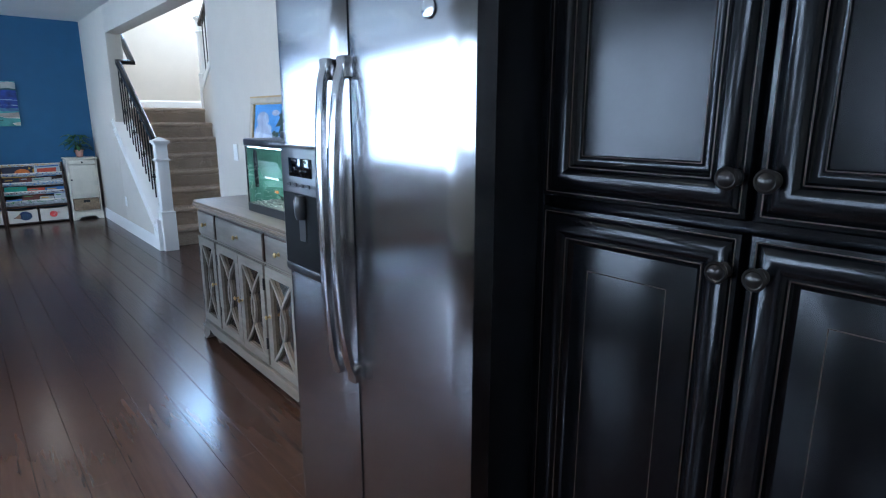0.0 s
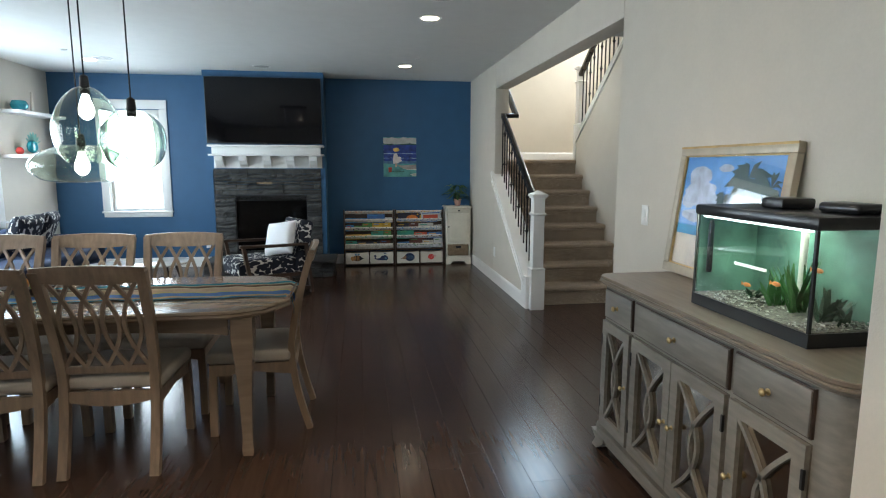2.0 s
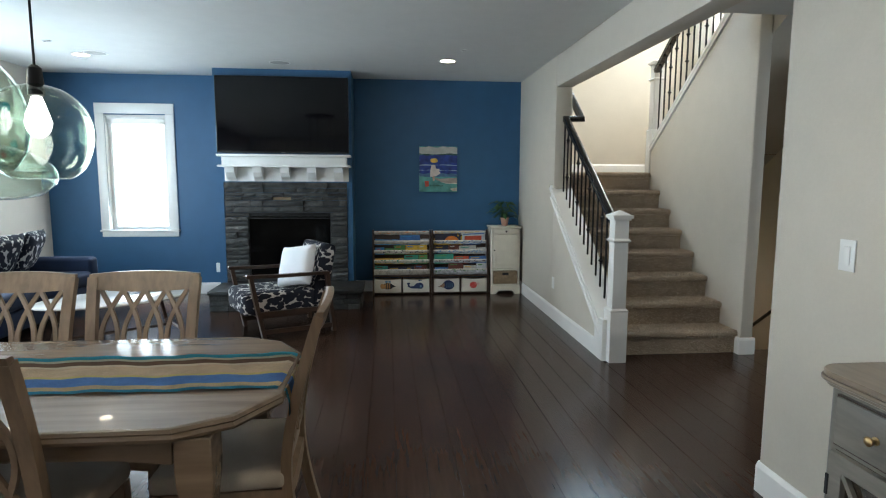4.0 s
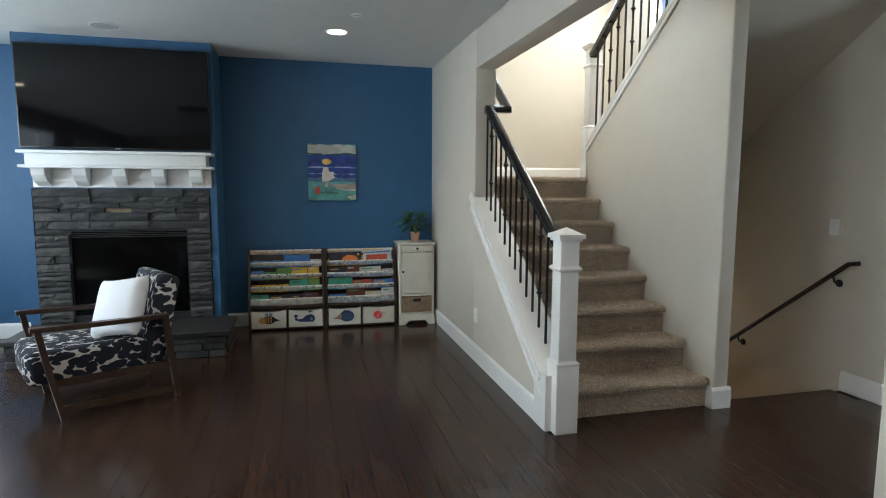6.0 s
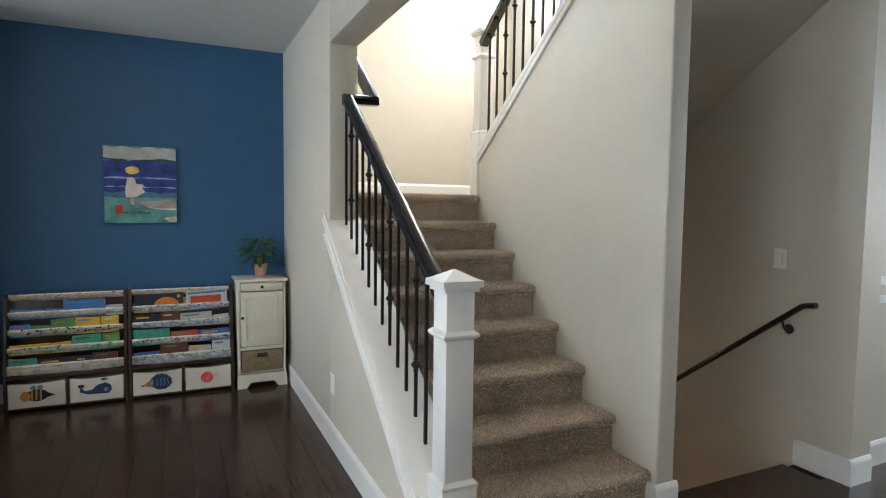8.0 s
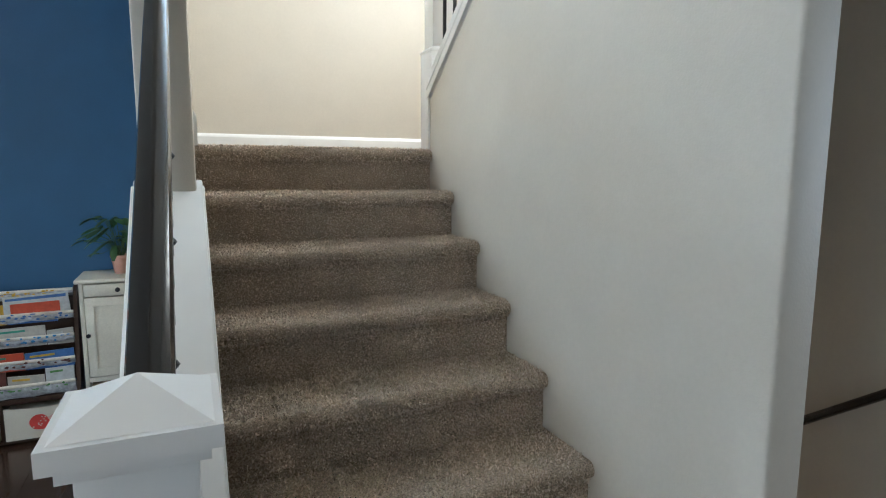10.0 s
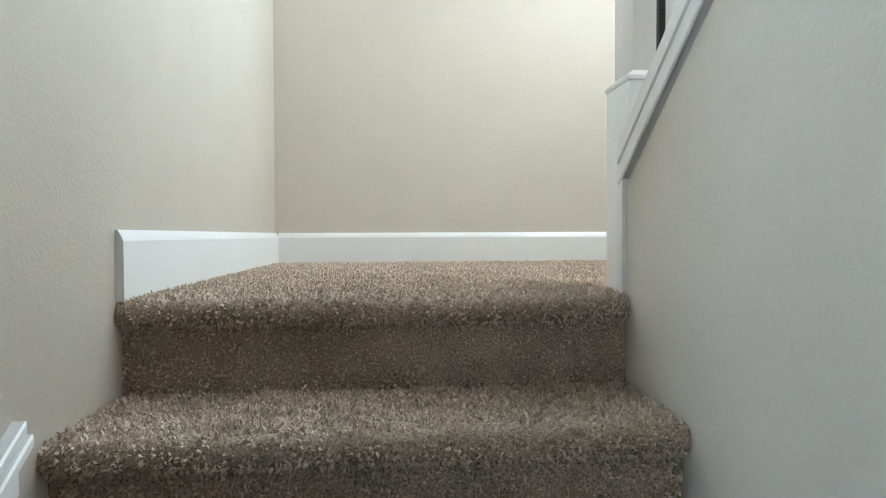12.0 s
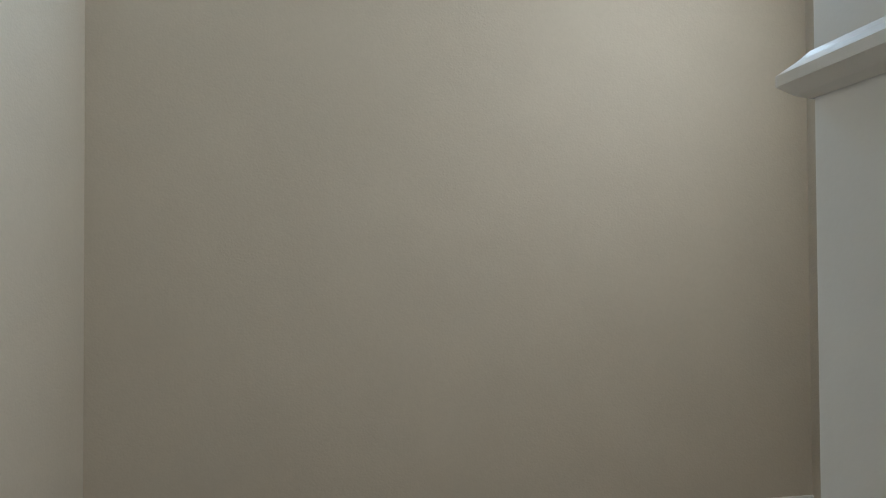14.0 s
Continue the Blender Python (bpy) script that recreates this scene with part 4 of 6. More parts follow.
part("heater", lathe(bmesh.new(), [(0.009, 0.13), (0.011, 0.135), (0.011, 0.31), (0.007, 0.33)], (-0.09, 0.265, 0), 10), BLACKPL, tank)
part("filter_tube", lathe(bmesh.new(), [(0.012, 0.10), (0.013, 0.34)], (0.07, -0.02, 0), 12), CREAM, tank)
# no lamp: a faint glow is added so the strip shows white
part("thermometer", boxes((-TD + 0.0045, -TD + 0.0065, -0.10, 0.06, 0.195, 0.205)), glowing("thermometer_glow", (0.85, 0.9, 0.85), 0.5), tank, "thermometer strip given a faint white glow", False)
rng = random.Random(7)
bm = bmesh.new()
for i in range(700):
    y, x = rng.uniform(-TW + 0.015, TW - 0.015), rng.uniform(-TD + 0.01, TD - 0.02)
    r = rng.uniform(0.004, 0.008)
    z = 0.012 + rng.uniform(0.02, 0.045) + 0.012 * math.sin(y * 14)
    bmesh.ops.create_icosphere(bm, subdivisions=1, radius=r, matrix=Matrix.Translation((x, y, z)) @ Matrix.Diagonal((1, 1.2, 0.7, 1)))
tagged(part("gravel", bm, material("mixed_gravel", (0.34, 0.33, 0.28), 0.5, island=0.75), tank), kind="stuff")
part("gravel_bed", boxes((-TD + 0.008, TD - 0.014, -TW + 0.008, TW - 0.008, 0.012, 0.048)), material("gravel_bed", (0.2, 0.19, 0.15), 0.8, vary=0.5, vary_scale=80), tank, smooth=False)
LEAFW = material("water_plant", (0.055, 0.17, 0.04), 0.5, vary=0.3, vary_scale=30)
LEAFD = material("dark_water_plant", (0.03, 0.07, 0.03), 0.5, vary=0.3, vary_scale=30)


def frond(bm, base, tip, width, sag):
    base, tip = Vector(base), Vector(tip)
    side = (tip - base).cross(Vector((0, 0, 1)))
    side = side.normalized() if side.length > 1e-5 else Vector((1, 0, 0))
    prev = None
    for i in range(6):
        f = i / 5
        p = base.lerp(tip, f) - Vector((0, 0, sag * f * f))
        w = width * (0.25 + math.sin(math.pi * min(0.97, f * 0.9 + 0.08)))
        row = [bm.verts.new(p - side * w), bm.verts.new(p + Vector((0, 0, w * 0.35))), bm.verts.new(p + side * w)]
        if prev:
            for k in (0, 1):
                bm.faces.new((prev[k], prev[k + 1], row[k + 1], row[k]))
        prev = row


for y, n, h, m in ((-0.08, 26, 0.19, LEAFW), (-0.20, 18, 0.13, LEAFD), (0.02, 18, 0.15, LEAFW), (-0.26, 12, 0.10, LEAFD), (0.13, 8, 0.07, LEAFD)):
    bm = bmesh.new()
    for i in range(n):
        a = rng.uniform(0, 2 * math.pi)
        r = rng.uniform(0.02, 0.075)
        x = rng.uniform(-0.02, 0.05)
        frond(bm, (x, y, 0.05), (max(-0.12, min(0.115, x + r * math.cos(a))), max(-0.28, min(0.28, y + r * math.sin(a)))  , 0.05 + h * rng.uniform(0.5, 1.05)), rng.uniform(0.004, 0.009), 0.02)
    part("water_plant", bm, m, tank)
FISH = material("orange_fish", (0.75, 0.25, 0.05), 0.35, vary=0.2)
for y, z, x in ((-0.10, 0.155, -0.09), (0.08, 0.115, -0.06), (-0.22, 0.22, -0.05)):
    bm = bmesh.new()
    bmesh.ops.create_uvsphere(bm, u_segments=10, v_segments=6, radius=0.02, matrix=Matrix.Translation((x, y, z)) @ Matrix.Diagonal((0.3, 1, 0.42, 1)))
    v = [bm.verts.new(p) for p in ((x, y + 0.017, z), (x, y + 0.031, z + 0.009), (x, y + 0.031, z - 0.009))]
    bm.faces.new(v)
    part("fish", bm, FISH, tank, "small orange fish")
td = bpy.data.lights.new("tank_lamp", "AREA")
td.shape, td.size, td.size_y, td.energy, td.color = "RECTANGLE", 0.5, 0.16, 2.0, (0.80, 1.0, 0.88)
to = new("tank_lamp", td)
to.matrix_world = look((-0.265, -3.70, SBZ + 0.340), (-0.265, -3.701, SBZ)) 

# leaning painting in a pale gold frame
PAW, PAH = 0.80, 0.635
pa = thing("framed_painting", "framed beach painting with palms leaning on the wall", "painting", (0, 0, 0))
pa.matrix_world = pose(-0.108, -3.085, SBZ + 0.001, 0, 7.0, 0)
GOLD = material("pale_gold_frame", (0.44, 0.38, 0.29), 0.42, metal=0.25, vary=0.15, vary_scale=12)
GOLDE = material("gold_edge", (0.50, 0.34, 0.14), 0.35, metal=0.6, vary=0.2, vary_scale=20)


def picture_frame(parent, w, h, fw, mat, edge):
    for k, (y0, y1, z0, z1) in enumerate(((-w / 2, w / 2, 0, fw), (-w / 2, w / 2, h - fw, h), (-w / 2, -w / 2 + fw, fw, h - fw), (w / 2 - fw, w / 2, fw, h - fw))):
        part("frame_side", rbox(-0.022, 0.012, y0, y1, z0, z1, 0.006), mat, parent)
    bm = bmesh.new()
    for y0, y1, z0, z1 in ((-w / 2 + fw, w / 2 - fw, fw, fw + 0.006), (-w / 2 + fw, w / 2 - fw, h - fw - 0.006, h - fw), (-w / 2 + fw, -w / 2 + fw + 0.006, fw + 0.006, h - fw - 0.006), (w / 2 - fw - 0.006, w / 2 - fw, fw + 0.006, h - fw - 0.006)):
        box(bm, -0.016, 0.004, y0, y1, z0, z1)
    part("frame_edge", bm, edge, parent, smooth=False)
    part("gilding", boxes((-0.024, -0.021, -w / 2 + 0.002, w / 2 - 0.002, h - 0.012, h - 0.002)), edge, parent, smooth=False)


picture_frame(pa, PAW, PAH, 0.046, GOLD, GOLDE)


def flat_shape(bm, pts, x):
    """A thin painted shape facing -x, from (y, z) pairs."""
    v = [bm.verts.new((x, y, z)) for y, z in pts]
    w = [bm.verts.new((x + 0.0008, y, z)) for y, z in pts]
    n = len(v)
    bm.faces.new(v), bm.faces.new(w[::-1])
    for i in range(n):
        bm.faces.new((v[i], v[(i + 1) % n], w[(i + 1) % n], w[i]))


def colour(name, c, rough=0.5, **k):
    return material(name, c, rough, vary=k.get("vary", 0.12), vary_scale=k.get("scale", 18), grain=0.06, grain_scale=90)


def blob(cy, cz, ry, rz, n=18, jag=0.15, seed=0):
    r = random.Random(seed)
    return [(cy + ry * math.cos(2 * math.pi * i / n) * (1 + r.uniform(-jag, jag)), cz + rz * math.sin(2 * math.pi * i / n) * (1 + r.uniform(-jag, jag))) for i in range(n)]


w2, h2 = PAW / 2 - 0.052, PAH - 0.052
for nm, c, z0, z1, x in (("sky", (0.13, 0.33, 0.70), 0.25, h2, -0.004), ("sea", (0.05, 0.30, 0.55), 0.205, 0.25, -0.004), ("sand", (0.62, 0.55, 0.45), 0.052, 0.205, -0.004)):
    part(nm, boxes((x, 0.002, -w2, w2, z0, z1)), colour("painted_" + nm, c, 0.25), pa, smooth=False)
bm = bmesh.new()
for i, (cy, cz, ry, rz) in enumerate(((0.20, 0.42, 0.12, 0.05), (0.28, 0.37, 0.06, 0.04), (0.08, 0.36, 0.14, 0.045), (0.22, 0.49, 0.09, 0.05), (-0.05, 0.30, 0.16, 0.03), (0.20, 0.30, 0.12, 0.03), (0.03, 0.53, 0.05, 0.018))):
    flat_shape(bm, blob(cy, cz, ry, rz, 20, 0.12, i), -0.0055 - i * 0.00012)
part("clouds", bm, colour("painted_cloud", (0.46, 0.52, 0.64), 0.25, vary=0.3), pa, smooth=False)
bm = bmesh.new()
rng = random.Random(11)
for k, (cy, cz, s) in enumerate(((-0.13, 0.49, 0.17), (0.02, 0.40, 0.06), (-0.28, 0.45, 0.19))):
    for i in range(13):
        a = 2 * math.pi * i / 13 + rng.uniform(-0.2, 0.2)
        r = s * rng.uniform(0.7, 1.05)
        ty, tz = cy + r * math.cos(a), cz + r * math.sin(a) * 0.75 - 0.25 * s
        ty, tz = max(-w2 + 0.004, min(w2, ty)), min(h2 - 0.004, tz)
        ny, nz = -(tz - cz) * 0.16, (ty - cy) * 0.16
        flat_shape(bm, [(cy, cz), ((cy + ty) / 2 + ny, (cz + tz) / 2 + nz + 0.1 * s), (ty, tz), ((cy + ty) / 2 - ny, (cz + tz) / 2 - nz + 0.05 * s)], -0.0076 - (i + 13 * k) * 0.00003)
    flat_shape(bm, [(cy - 0.006, cz), (cy + 0.006, cz), (cy + 0.012, 0.19), (cy - 0.004, 0.19)], -0.0072)
flat_shape(bm, blob(-0.25, 0.25, 0.09, 0.11, 20, 0.2, 9), -0.0090)
part("palms", bm, colour("painted_palm", (0.045, 0.075, 0.06), 0.25), pa, smooth=False)
pglass = part("glazing", boxes((-0.0135, -0.0115, -w2, w2, 0.052, h2)), GLASS, pa, smooth=False)
pglass.visible_shadow = False

# ---- dining set ----
TBX, TBY, TBZ = -3.12, -2.245, 0.76
tab = thing("dining_table", "brown wooden dining table with clipped corners and moulded edge", "table", (TBX, TBY, 0))


def clipped(hx, hy, c):
    pts = []
    for sx, sy in ((1, -1), (1, 1), (-1, 1), (-1, -1)):
        a = [(sx * hx, sy * (hy - c)), (sx * (hx - c * 0.42), sy * (hy - c * 0.30)), (sx * (hx - c), sy * hy)]
        if sx * sy > 0:
            pts += a
        else:
            pts += a[::-1]
    return pts


bm = bmesh.new()
out = lambda g: clipped(1.06 + g, 0.468 + g, 0.25)
rings = []
for g, z in ((-0.02, 0.718), (-0.004, 0.722), (0.0, 0.732), (-0.005, 0.742), (-0.001, 0.748), (-0.006, 0.757), (-0.014, 0.760)):
    rings.append([bm.verts.new((x, y, z)) for x, y in out(g)])
n = len(rings[0])
for r, q in zip(rings, rings[1:]):
    for i in range(n):
        bm.faces.new((r[i], r[(i + 1) % n], q[(i + 1) % n], q[i]))
bm.faces.new(rings[0][::-1]), bm.faces.new(rings[-1])
part("tabletop", bm, TABLEWOOD, tab, smooth=False)
for s in (-1, 1):
    pts = [(-0.78, 0.717), (0.78, 0.717), (0.78, 0.625)] + [(0.78 - 1.56 * i / 12, 0.635 + 0.025 * math.sin(math.pi * i / 12)) for i in range(1, 12)] + [(-0.78, 0.625)]
    part("apron", prism(bmesh.new(), pts, "y", s * 0.385 - 0.012, s * 0.385 + 0.012), TABLEWOOD, tab, smooth=False)
    pts = [(-0.34, 0.717), (0.34, 0.717), (0.34, 0.625), (0.0, 0.655), (-0.34, 0.625)]
    part("apron", prism(bmesh.new(), pts, "x", s * 0.845 - 0.012, s * 0.845 + 0.012), TABLEWOOD, tab, smooth=False)
    for sy in (-1, 1):
        bm = bmesh.new()
        rings = []
        for z, a in ((0.0, 0.024), (0.03, 0.028), (0.10, 0.024), (0.30, 0.030), (0.48, 0.040), (0.58, 0.050), (0.63, 0.052), (0.717, 0.050)):
            rings.append([bm.verts.new((s * 0.85 + dx * a, sy * 0.385 + dy * a, z)) for dx, dy in ((-1, -1), (1, -1), (1, 1), (-1, 1))])
        for r, q in zip(rings, rings[1:]):
            for i in range(4):
                bm.faces.new((r[i], r[(i + 1) % 4], q[(i + 1) % 4], q[i]))
        bm.faces.new(rings[0][::-1]), bm.faces.new(rings[-1])
        bevelled(bm, 0.004, 1)
        part("leg", bm, TABLEWOOD, tab)

runner = thing("table_runner", "striped blue, tan and brown cloth table runner", "table runner", (TBX, TBY + 0.005, TBZ))
bands = [(-0.19, -0.165, (0.03, 0.20, 0.30)), (-0.165, -0.13, (0.50, 0.38, 0.22)), (-0.13, -0.05, (0.10, 0.22, 0.50)), (-0.05, -0.03, (0.55, 0.45, 0.20)), (-0.03, 0.06, (0.55, 0.42, 0.28)),
         (0.06, 0.08, (0.60, 0.52, 0.36)), (0.08, 0.125, (0.13, 0.075, 0.045)), (0.125, 0.15, (0.40, 0.40, 0.30)), (0.15, 0.19, (0.02, 0.22, 0.30))]
for k, (a, b, c) in enumerate(bands):
    bm = bmesh.new()
    prev = None
    for i in range(61):
        x = -1.14 + i * 2.28 / 60
        edge = abs(x) - 1.052
        row = []
        for y in (a, b):
            wv = 0.0022 * math.sin(x * 19 + y * 9) + 0.0018 * math.sin(x * 41 + y * 30)
            z = 0.006 + wv
            xx = x
            if edge > 0:
                xx = math.copysign(1.058 + 0.012 * min(1, edge * 20), x)
                z = 0.006 - edge * 1.15
            row += [bm.verts.new((xx, y + 0.004 * math.sin(x * 7), z)), ]
        if prev:
            bm.faces.new((prev[0], prev[1], row[1], row[0]))
        prev = row
    bmesh.ops.solidify(bm, geom=bm.faces[:], thickness=0.0022)
    part("stripe", bm, material("runner_%d" % k, c, 0.85, spec=0.1, vary=0.12, vary_scale=14, grain=0.2, grain_scale=300, bump=0.3, bump_scale=300), runner)


def dining_chair():
    """Chair facing +y: pierced oval back, curved stiles, padded seat. Origin on the floor under the seat."""
    t = thing("dining_chair", "light brown wooden dining chair with oval fretwork back", "chair", (0, 0, 0), group="chairs round the dining table")
    part("seat", rbox(-0.235, 0.235, -0.19, 0.25, 0.395, 0.462, 0.026, 4), LINEN, t, "beige linen padded seat")
    bm = bmesh.new()
    prism(bm, [(-0.225, 0.394), (0.225, 0.394), (0.225, 0.330)] + [(0.225 - 0.45 * i / 10, 0.327 + 0.02 * math.sin(math.pi * i / 10)) for i in range(1, 10)] + [(-0.225, 0.330)], "y", 0.215, 0.237)
    part("front_rail", bm, CHAIRWOOD, t, smooth=False)
    for s in (-1, 1):
        part("side_rail", prism(bmesh.new(), [(-0.19, 0.394), (0.214, 0.394), (0.214, 0.330), (0.0, 0.350), (-0.19, 0.325)], "x", s * 0.214 - 0.011, s * 0.214 + 0.011), CHAIRWOOD, t, smooth=False)
        bm = sweep(bmesh.new(), [(s * 0.212, 0.225, 0.0), (s * 0.212, 0.222, 0.15), (s * 0.210, 0.218, 0.30), (s * 0.208, 0.215, 0.394)], [(-0.02, -0.02), (0.02, -0.02), (0.02, 0.02), (-0.02, 0.02)], (0, 1, 0))
        part("front_leg", bm, CHAIRWOOD, t, smooth=False)
        pts = []
        for i in range(17):
            f = i / 16
            z = f * 0.985
            y = -0.275 + 0.085 * math.sin(min(1.0, z / 0.46) * math.pi / 2) if z < 0.46 else -0.19 - 0.12 * ((z - 0.46) / 0.525) ** 1.5
            x = 0.203 + (0.018 * (z - 0.46) / 0.5 if z > 0.46 else 0.0)
            pts.append((s * x, y, z))
        part("rear_stile", sweep(bmesh.new(), pts, rect(0.021, 0.017), (0, 1, 0)), CHAIRWOOD, t, smooth=False)
    part("rear_rail", prism(bmesh.new(), [(-0.19, 0.394), (0.19, 0.394), (0.19, 0.345)] + [(0.19 - 0.38 * i / 10, 0.345 - 0.025 * math.sin(math.pi * i / 10)) for i in range(1, 10)] + [(-0.19, 0.345)], "y", -0.205, -0.183), CHAIRWOOD, t, smooth=False)
    yb = lambda z: -0.19 - 0.12 * ((max(z, 0.46) - 0.46) / 0.525) ** 1.5

    bm = bmesh.new()
    rows = []
    for i in range(13):
        f = i / 12 * 2 - 1
        x = 0.238 * f
        top = 1.012 - 0.012 * f * f
        bot = 0.922 + 0.016 * f * f
        c = -0.014 * (1 - f * f)
        rows.append([bm.verts.new(p) for p in ((x, yb(bot) - 0.014 + c, bot), (x, yb(bot) + 0.014 + c, bot), (x, yb(top) + 0.012 + c, top), (x, yb(top) - 0.012 + c, top))])
    for r, q in zip(rows, rows[1:]):
        for i in range(4):
            bm.faces.new((r[i], r[(i + 1) % 4], q[(i + 1) % 4], q[i]))
    bm.faces.new(rows[0][::-1]), bm.faces.new(rows[-1])
    part("top_rail", bm, CHAIRWOOD, t)
    part("lower_rail", rbox(-0.205, 0.205, yb(0.50) - 0.011, yb(0.50) + 0.011, 0.480, 0.518, 0.004), CHAIRWOOD, t)
    z0, z1 = 0.512, 0.93
    n = 4
    pitch = 0.372 / n
    for i in range(n + 1):
        for s in (-1, 1):
            xa = -0.186 + (i) * pitch + (0.0 if s > 0 else 0.0)
            pts = []
            for k in range(13):
                f = k / 12
                z = z0 + f * (z1 - z0)
                x = xa + s * pitch * 0.88 * math.sin(math.pi * f)
                if abs(x) > 0.20:
                    continue
                pts.append((x, yb(z) - 0.008 * (1 - (x / 0.2) ** 2), z))
            if len(pts) > 4:
                part("fret", sweep(bmesh.new(), pts, rect(0.0085, 0.007), (0, 1, 0)), CHAIRWOOD, t, smooth=False)
    return t


c0 = dining_chair()
c0.matrix_world = pose(-2.862, -2.492, 0, 0, 0, -2)
for x, y, r in ((-3.372, -2.515, 1), (-3.872, -2.52, 0), (-2.825, -1.862, 180), (-3.36, -1.86, 181), (-3.90, -1.86, 179), (-2.272, -2.168, 92)):
    copy_thing(c0, pose(x, y, 0, 0, 0, r))

bowl = thing("fruit_bowl", "dark bowl with red and green fruit on the table", "bowl", (-3.42, TBY + 0.03, TBZ + 0.0085))
part("bowl", lathe(bmesh.new(), [(0.045, 0.0), (0.09, 0.012), (0.135, 0.05), (0.13, 0.05), (0.085, 0.018), (0.002, 0.010)], n=28), DARKWOOD, bowl)
rng = random.Random(5)
for i, (c, x, y) in enumerate((((0.55, 0.05, 0.03), 0.03, 0.03), ((0.25, 0.5, 0.05), 0.06, -0.04), ((0.6, 0.25, 0.04), -0.05, 0.02), ((0.5, 0.04, 0.03), -0.02, -0.05))):
    part("fruit", lathe(bmesh.new(), [(0.004, -0.026), (0.02, -0.03), (0.034, -0.012), (0.036, 0.004), (0.026, 0.026), (0.006, 0.028), (0.002, 0.022)], (x, y, 0.052), 16), material("fruit_%d" % i, c, 0.35), bowl)

# pendant cluster over the table
BULB = glowing("pendant_bulb", (1.0, 0.95, 0.88), 34.0)
pend = thing("pendant_cluster", "cluster of three clear blown glass pendant lamps", "pendant lamp", (-3.03, -2.2, CZ))
part("canopy", lathe(bmesh.new(), [(0.001, -0.03), (0.27, -0.028), (0.28, -0.012), (0.28, -0.0005)], n=40), IRON, pend)


def eased(prof, k=4):
    """A finer profile through the same (radius, height) pairs."""
    out = []
    for i in range(len(prof) - 1):
        p = [Vector((*prof[max(0, min(len(prof) - 1, i + d))], 0)) for d in (-1, 0, 1, 2)]
        for j in range(k):
            f = j / k
            q = 0.5 * (2 * p[1] + (p[2] - p[0]) * f + (2 * p[0] - 5 * p[1] + 4 * p[2] - p[3]) * f * f + (3 * p[1] - p[0] - 3 * p[2] + p[3]) * f ** 3)
            out.append((max(0.004, q.x), q.y))
    return out + [prof[-1]]


for x, y, zt, prof in (
        (-0.047, 0.0, 1.84, [(0.024, 0), (0.065, -0.022), (0.118, -0.08), (0.154, -0.165), (0.163, -0.235), (0.146, -0.32), (0.105, -0.385)]),
        (0.187, -0.05, 1.725, [(0.024, 0), (0.085, -0.022), (0.138, -0.075), (0.157, -0.14), (0.150, -0.205), (0.122, -0.265), (0.080, -0.30)]),
        (-0.168, 0.18, 1.555, [(0.024, 0), (0.11, -0.012), (0.20, -0.05), (0.248, -0.098), (0.243, -0.145), (0.195, -0.19), (0.13, -0.205)])):
    prof = eased(prof)
    zl = zt - CZ
    sh = part("shade", lathe(bmesh.new(), [(r, h) for r, h in prof] + [(r - 0.0022, h) for r, h in prof[::-1]], (x, y, zl), 32), PALEGLASS, pend, "clear pale green glass shade")
    sh.data.polygons.foreach_set("use_smooth", [True] * len(sh.data.polygons))
    sh.visible_shadow = False
    part("cord", sweep(bmesh.new(), [(x, y, -0.028), (x, y, zl + 0.05)], circle(0.004, 8), (0, 1, 0)), IRON, pend)
    part("socket", lathe(bmesh.new(), [(0.008, 0.06), (0.020, 0.05), (0.024, 0.0), (0.024, -0.035), (0.018, -0.04)], (x, y, zl), 16), IRON, pend)
    part("bulb", lathe(bmesh.new(), eased([(0.014, -0.04), (0.024, -0.07), (0.036, -0.11), (0.034, -0.14), (0.018, -0.162), (0.002, -0.168)], 3), (x, y, zl), 20), BULB, pend)

# ---- bookshelves, small cupboard, plant and canvas along the blue wall ----
SLING = material("printed_sling", (0.44, 0.40, 0.34), 0.9, spec=0.1, vary=0.25, vary_scale=22, grain=0.2, grain_scale=60)
SLING2 = material("pale_sling", (0.42, 0.43, 0.45), 0.9, spec=0.1, vary=0.3, vary_scale=26, grain=0.25, grain_scale=70)
SLEEVE = material("cream_sleeve", (0.70, 0.66, 0.58), 0.9, spec=0.1, vary=0.2, vary_scale=20)
BINCLOTH = material("bin_cloth", (0.62, 0.58, 0.50), 0.9, spec=0.1, vary=0.06, grain=0.08, grain_scale=300)
BOOKC = [colour("book_%d" % i, c, 0.4, scale=30) for i, c in enumerate(((0.06, 0.16, 0.40), (0.60, 0.36, 0.04), (0.50, 0.08, 0.04), (0.45, 0.43, 0.38), (0.05, 0.28, 0.20), (0.03, 0.03, 0.05),
                                                                       (0.50, 0.52, 0.52), (0.60, 0.17, 0.03), (0.10, 0.26, 0.08), (0.12, 0.04, 0.03), (0.05, 0.24, 0.52)))]


def xz_shape(bm, pts, y):
    """A thin flat shape facing -y, from (x, z) pairs."""
    v = [bm.verts.new((x, y, z)) for x, z in pts]
    w = [bm.verts.new((x, y + 0.0012, z)) for x, z in pts]
    n = len(v)
    bm.faces.new(v), bm.faces.new(w[::-1])
    for i in range(n):
        bm.faces.new((v[i], v[(i + 1) % n], w[(i + 1) % n], w[i]))
    return bm


